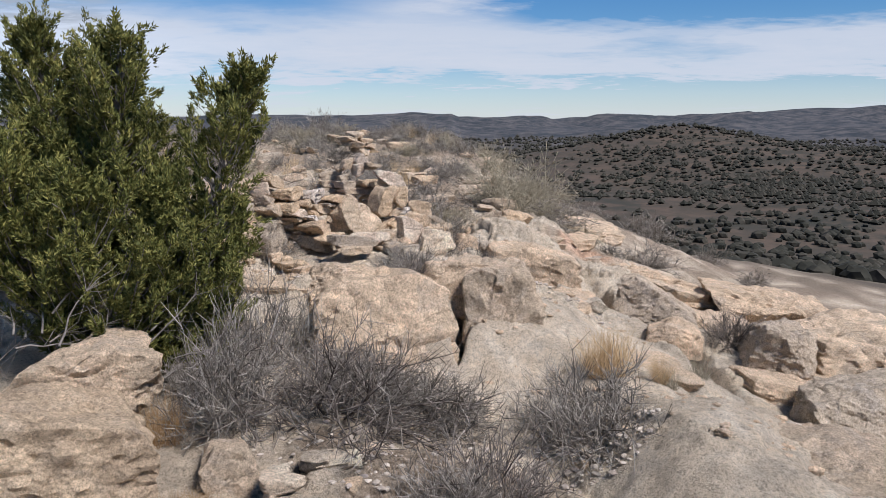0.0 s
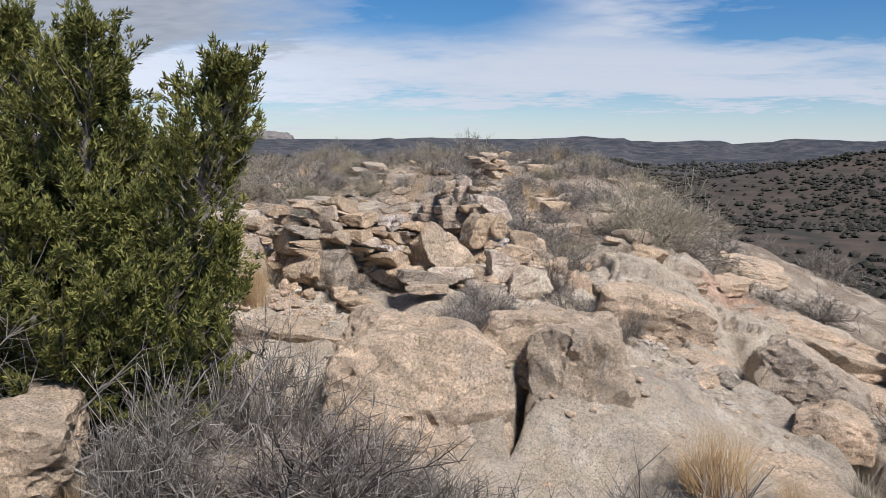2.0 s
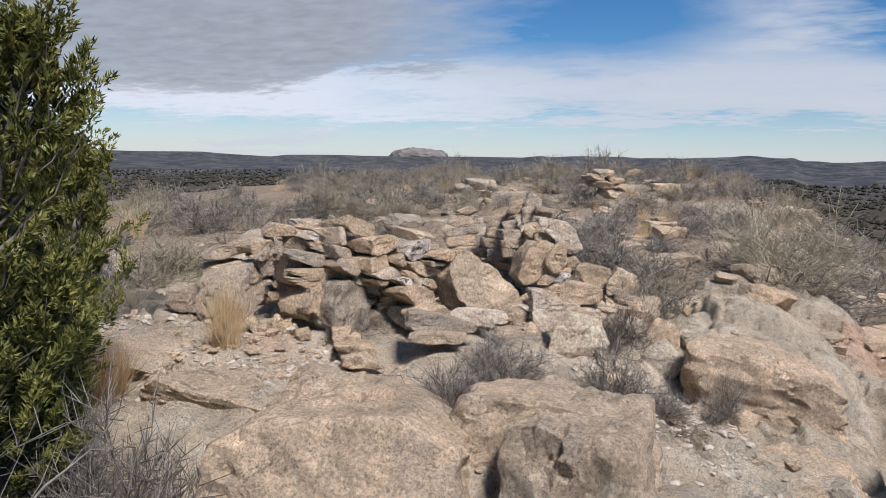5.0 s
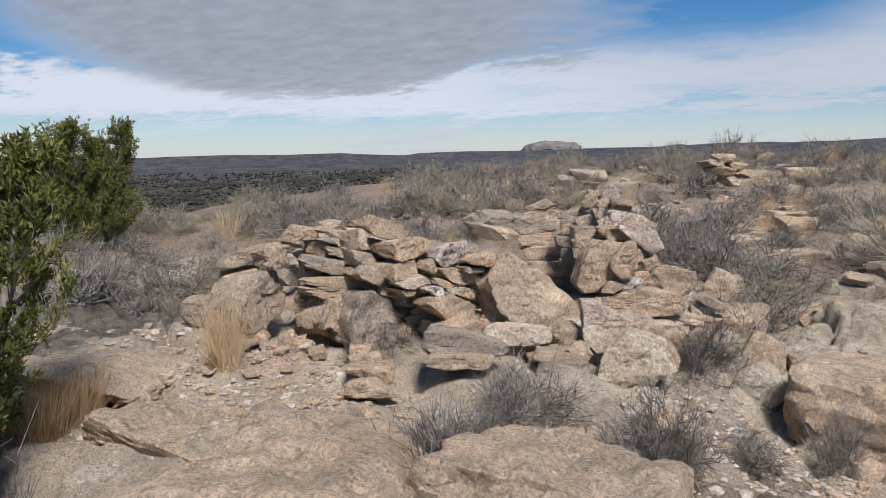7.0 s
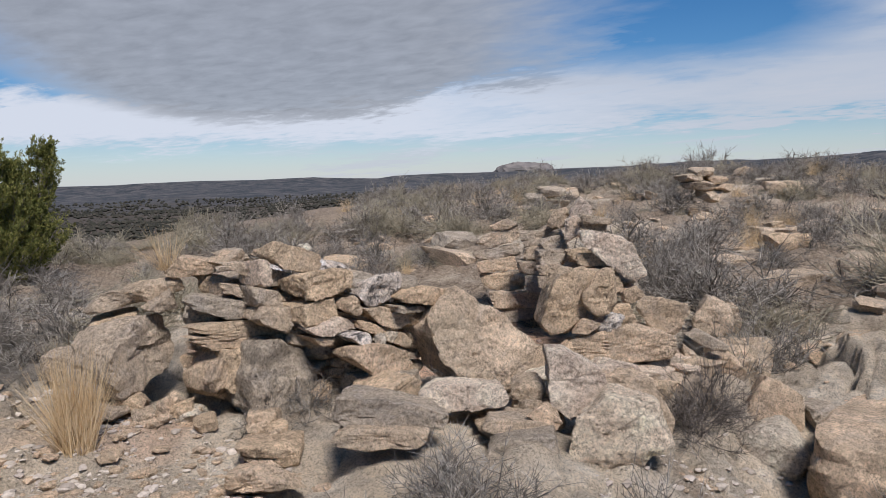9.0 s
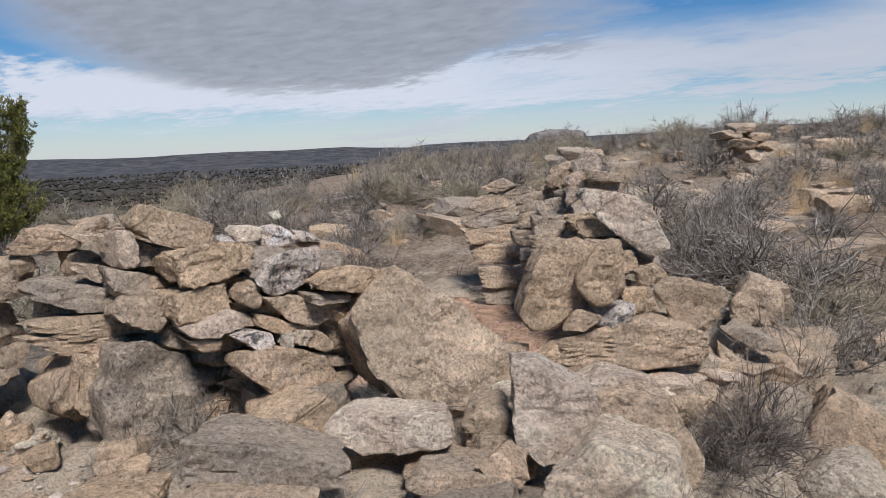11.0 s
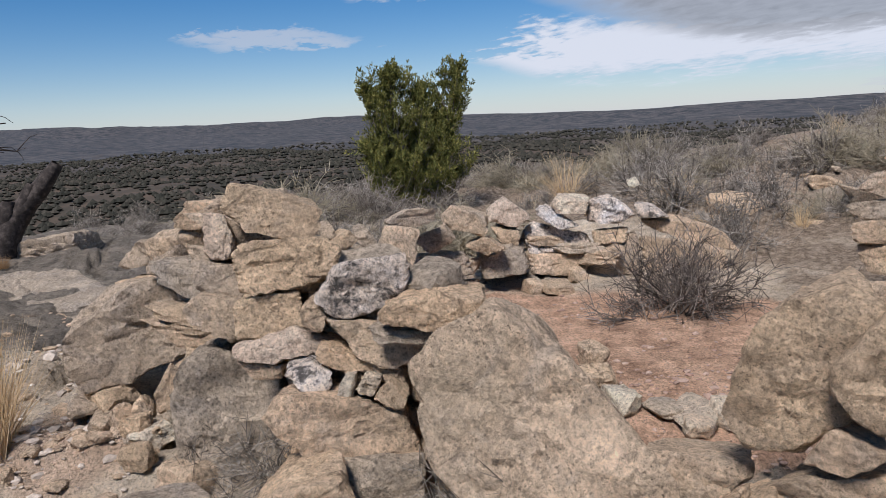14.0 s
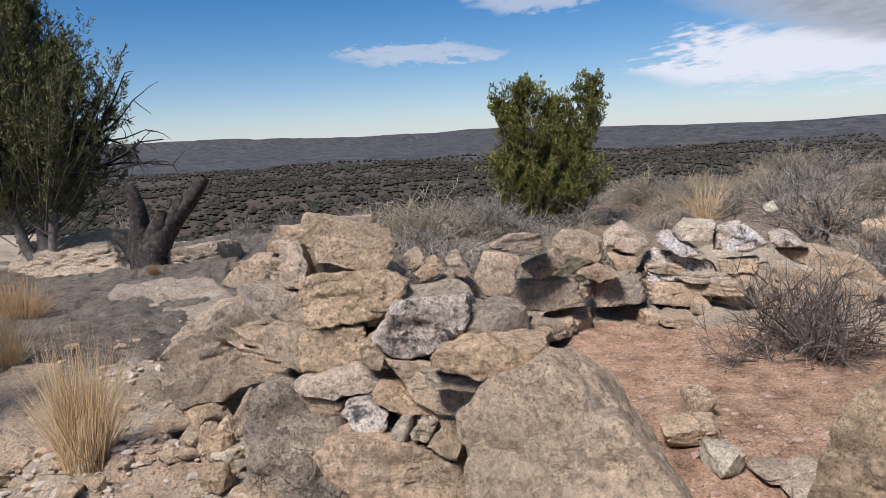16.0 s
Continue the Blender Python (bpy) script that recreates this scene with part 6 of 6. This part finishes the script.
# ---- gravel ----
def gravel(name, label, spots, n, seed, lo, hi, mat):
    rng = np.random.default_rng(seed)
    d, f = BALLS[1]
    VV, FF, at = [], [], 0
    per = n // len(spots)
    for cx, cy, rx, ry in spots:
        a, r = rng.uniform(0, 2 * np.pi, per), np.sqrt(rng.uniform(0, 1, per))
        x, y = cx + rx * r * np.cos(a), cy + ry * r * np.sin(a)
        z = height(x, y)
        s = lo * (hi / lo) ** (rng.uniform(0, 1, per) ** 2.2)
        for i in range(per):
            q = d * rng.uniform(0.7, 1.25, (len(d), 1)) * s[i] * np.array([1, rng.uniform(0.6, 1), rng.uniform(0.3, 0.6)])
            t = rng.uniform(0, 6.28)
            c_, s_ = math.cos(t), math.sin(t)
            q = np.stack([q[:, 0] * c_ - q[:, 1] * s_, q[:, 0] * s_ + q[:, 1] * c_, q[:, 2]], 1)
            VV.append(q + np.array([x[i], y[i], z[i] + 0.1 * s[i]]))
            FF.append(f + at)
            at += len(d)
    ob = new(name, mesh_from(name, np.concatenate(VV), np.concatenate(FF), mat, False))
    return tagged(ob, label, "gravel", kind="stuff")


def chip_material(name, colours):
    m, nt, b = material(name)
    geo = nt.nodes.new("ShaderNodeNewGeometry")
    k = len(colours) - 1
    col = ramp(nt, geo.outputs["Random Per Island"], [(i / k, c) for i, c in enumerate(colours)])
    n = tex_noise(nt, geo.outputs["Position"], 60, 5, 0.7)
    col = mix(nt, 0.6, col, ramp(nt, n, [(0.35, 0.5), (0.6, 1.1)]), "MULTIPLY")
    link(nt, col, b.inputs["Base Color"])
    b.inputs["Roughness"].default_value = 0.95
    return m


CHIPS = chip_material("limestone_chips", [(0.3, 0.25, 0.2), (0.46, 0.39, 0.31), (0.56, 0.48, 0.39), (0.40, 0.33, 0.27)])
RED_CHIPS = chip_material("reddish_chips", [(0.22, 0.14, 0.1), (0.36, 0.25, 0.19), (0.40, 0.29, 0.22), (0.3, 0.19, 0.14)])
gravel("limestone_gravel", "scattered tan limestone chips on bedrock", [(-2.3, 8.5, 1.0, 0.6), (-0.3, 4.6, 1.0, 0.6), (0.5, 9.6, 0.8, 1.2), (1.0, 4.9, 0.5, 0.4), (-1.6, 7.6, 1.4, 0.7), (0.9, 8.4, 0.9, 0.8), (-3.3, 8.4, 0.8, 0.5), (0.7, 11, 0.7, 1.0), (0.6, 10.0, 0.5, 0.6)], 5000, 41, 0.005, 0.045, CHIPS)
gravel("limestone_flakes", "flat broken limestone flakes over bare bedrock", [(0.6, 7.4, 1.8, 1.2), (-1.8, 7.7, 1.6, 0.8), (2.0, 5.3, 1.5, 0.9), (1.2, 9.2, 1.2, 1.3), (-4.5, 8.3, 1.6, 0.9), (0.2, 13.5, 2.0, 1.6), (-2.6, 8.5, 0.9, 0.5), (-2.2, 8.75, 0.9, 0.4), (0.6, 10.1, 0.6, 0.7), (-1.3, 8.2, 1.2, 0.5)], 1300, 43, 0.012, 0.075, LIMESTONE)
gravel("red_gravel", "small stones strewn over trodden red earth", [(-3.2, 11.5, 1.8, 1.3), (-1.8, 11.4, 0.7, 0.7)], 1500, 42, 0.004, 0.03, RED_CHIPS)


# ---- scrub in the valley ----
def valley_scrub():
    rng = np.random.default_rng(8)
    n = 70000
    az = np.radians(rng.uniform(-50, 125, n))
    r = 50 * (900 / 50) ** (rng.uniform(0, 1, n) ** 0.62)
    x, y = -np.sin(az) * r - 2, np.cos(az) * r + 9
    keep = rng.uniform(-1.0, 0.45, n) < vnoise(x * 0.02, y * 0.02, 0.3, 95) + 0.3 * vnoise(x * 0.1, y * 0.1, 0.3, 97)
    x, y, r = x[keep], y[keep], r[keep]
    z = height(x, y)
    s = rng.uniform(0.4, 1.2, len(x)) * (1 + r / 600)
    eight = np.array([[1, 0, 0], [-1, 0, 0], [0, 1, 0], [0, -1, 0], [0, 0, 1], [0, 0, -1.0]])
    faces = np.array([[0, 2, 4], [2, 1, 4], [1, 3, 4], [3, 0, 4], [2, 0, 5], [1, 2, 5], [3, 1, 5], [0, 3, 5]])
    sets = []
    for lo, hi, (d, f) in ((0, 95, BALLS[2]), (95, 190, BALLS[1]), (190, 9999, (eight, faces))):
        pick = (r >= lo) & (r < hi)
        m = int(pick.sum())
        blob = d[None] * rng.uniform(0.7, 1.15, (m, len(d), 1)) * s[pick][:, None, None] * np.array([1, 1, 0.75])
        V = (blob + np.stack([x[pick], y[pick], z[pick] + 0.35 * s[pick]], 1)[:, None]).reshape(-1, 3)
        sets.append((V, (f[None] + (np.arange(m) * len(d))[:, None, None]).reshape(-1, 3)))
    V, F = merge(*sets)
    ob = new("valley_scrub", mesh_from("valley_scrub", V, F, SCRUB, False))
    return tagged(ob, "dark low juniper scrub dotted over the valley", "scrub", kind="stuff")


valley_scrub()


def brush_cover(name, label, n, seed, spread, tall):
    rng = np.random.default_rng(seed)
    sets = []
    source = []
    for stems, twigs in SHRUBS["far"]:
        v = np.empty(len(twigs.vertices) * 3, dtype=np.float32)
        twigs.vertices.foreach_get("co", v)
        q = np.empty(len(twigs.polygons) * 4, dtype=np.int32)
        twigs.polygons.foreach_get("vertices", q)
        source.append((v.reshape(-1, 3), q.reshape(-1, 4)))
    for i in range(n):
        x, y = spread(rng)
        if x is None:
            continue
        s = rng.uniform(*tall)
        V, F = source[i % 3]
        sets.append((V * np.array([s, s, s * 0.8]) + np.array([x, y, ground_z(x, y) - 0.03]), F))
    V, F = merge(*sets)
    ob = new(name, mesh_from(name, V, F, TWIG))
    return tagged(ob, label, "brush", kind="stuff")


def on_slopes(rng):
    a, r = radians(rng.uniform(-50, 120)), rng.uniform(16, 55)
    x, y = -math.sin(a) * r - 2, math.cos(a) * r + 9
    return (None, None) if -16 < x < 4.5 and y < 34 else (x, y)


def on_ridge(rng):
    x, y = rng.uniform(-15, 3.4), rng.uniform(13.6, 27)
    return (None, None) if abs(x + 4.2 - 0.1 * (y - 13)) < 0.7 and y < 19 else (x, y)


brush_cover("slope_brush", "bare grey brush over the slopes below the ridge", 40, 18, on_slopes, (0.9, 2.0))
brush_cover("ridge_brush", "low bare grey brush between the ridge stones", 45, 19, on_ridge, (0.5, 1.1))

# a far flat-topped hill over the rim
butte = new("butte", rock_mesh(611, (190, 150, 62), FAR_ROCK, 4, 10, 9.0, layered=0.0))
butte.matrix_world = pose(-908, 1782, 12, 0, 0, 20)
tagged(butte, "distant pale flat-topped butte beyond the dark rim", "hill", kind="structure")


# ---- the core of the walls ----
def wall_core(key, ends, n, top, seed, mats):
    rng = np.random.default_rng(seed)
    parent = WALLS[key]
    for i in range(n):
        f = rng.uniform(0, len(ends) - 1)
        k = min(int(f), len(ends) - 2)
        a, b = Vector(ends[k]), Vector(ends[k + 1])
        q = a.lerp(b, f - k)
        yaw = math.degrees(math.atan2(b.y - a.y, b.x - a.x))
        w, d, h = rng.uniform(0.22, 0.42), rng.uniform(0.2, 0.32), rng.uniform(0.09, 0.17)
        z = rng.uniform(0.02, top)
        part("stone", rock_mesh(seed * 50 + i, (w, d, h), mats[i % len(mats)], 3), parent,
             Matrix.Translation(-parent.location) @ pose(q.x + rng.normal(0, 0.05), q.y + rng.normal(0, 0.05), z, rng.normal(0, 6), rng.normal(0, 6), yaw + rng.normal(0, 12)))


wall_core("front", [(-3.05, 9.5), (-2.3, 9.68), (-1.72, 10.1)], 110, 0.80, 71, (LIMESTONE, GREY_STONE, WARM_STONE))
wall_core("front", [(-1.3, 10.1), (-0.75, 10.6), (-0.45, 11.0), (-0.25, 11.5)], 26, 0.12, 74, (LIMESTONE, WARM_STONE, GREY_STONE, PINK_STONE))
wall_core("back", [(-3.2, 9.95), (-4.5, 10.9), (-5.15, 11.75), (-4.75, 12.5)], 34, 0.32, 72, (LIMESTONE, GREY_STONE))
wall_core("corner", [(-0.95, 11.95), (-1.3, 12.35), (-1.9, 12.85), (-2.5, 13.3)], 56, 0.70, 73, (LIMESTONE, GREY_STONE, GREY_STONE))


# ---- bedrock blocks of the brow and the terrace below it ----
def bedrock_block(x, y, w, d, h, yaw, tilt, seed, mat=LIMESTONE, rise=0.1):
    ob = new("boulder", rock_mesh(seed, (w, d, h), mat, 5, 5, 60.0))
    ob.matrix_world = pose(x, y, ground_z(x, y) + rise - h / 2, tilt * 0.4, tilt, yaw)
    return tagged(ob, "broad pale bedrock block split by open cracks", "boulder", group="bedrock blocks")


bedrock_block(2.45, 4.75, 2.1, 1.7, 0.7, 12, 5, 701, rise=0.06)
bedrock_block(4.1, 6.0, 2.0, 1.6, 0.8, 20, 6, 702, rise=0.12)
bedrock_block(3.9, 8.0, 1.7, 1.5, 0.8, 8, 6, 703, rise=0.14)
bedrock_block(5.3, 7.3, 1.6, 1.9, 0.8, 15, 8, 704, rise=0.15)
bedrock_block(3.7, 9.9, 1.5, 1.9, 0.8, 12, 5, 705, rise=0.16)
bedrock_block(5.2, 9.6, 1.4, 2.1, 0.8, 10, 8, 706, rise=0.14)
bedrock_block(3.8, 12.0, 1.7, 1.7, 0.8, 16, 5, 707, rise=0.15)
bedrock_block(5.3, 12.2, 1.3, 1.8, 0.8, 6, 8, 708, rise=0.15)
bedrock_block(3.6, 14.2, 1.8, 1.6, 0.8, 14, 6, 709, rise=0.15)
bedrock_block(1.75, 7.0, 1.3, 1.2, 0.5, 10, 8, 710, rise=0.05)
bedrock_block(1.35, 8.9, 1.2, 1.5, 0.5, -12, 8, 711, rise=0.04)
bedrock_block(-3.9, 7.9, 1.9, 1.0, 0.4, 14, 3, 712, rise=0.07)
bedrock_block(-1.7, 7.45, 1.7, 0.9, 0.4, 8, 3, 713, rise=0.06)
bedrock_block(-5.6, 8.6, 1.7, 1.3, 0.5, 20, 3, 714, GREY_STONE, rise=0.1)
bedrock_block(-7.2, 7.6, 2.2, 1.6, 0.5, 10, 3, 715, GREY_STONE, rise=0.12)
bedrock_block(-8.4, 9.0, 2.0, 1.5, 0.5, 25, 3, 716, GREY_STONE, rise=0.1)
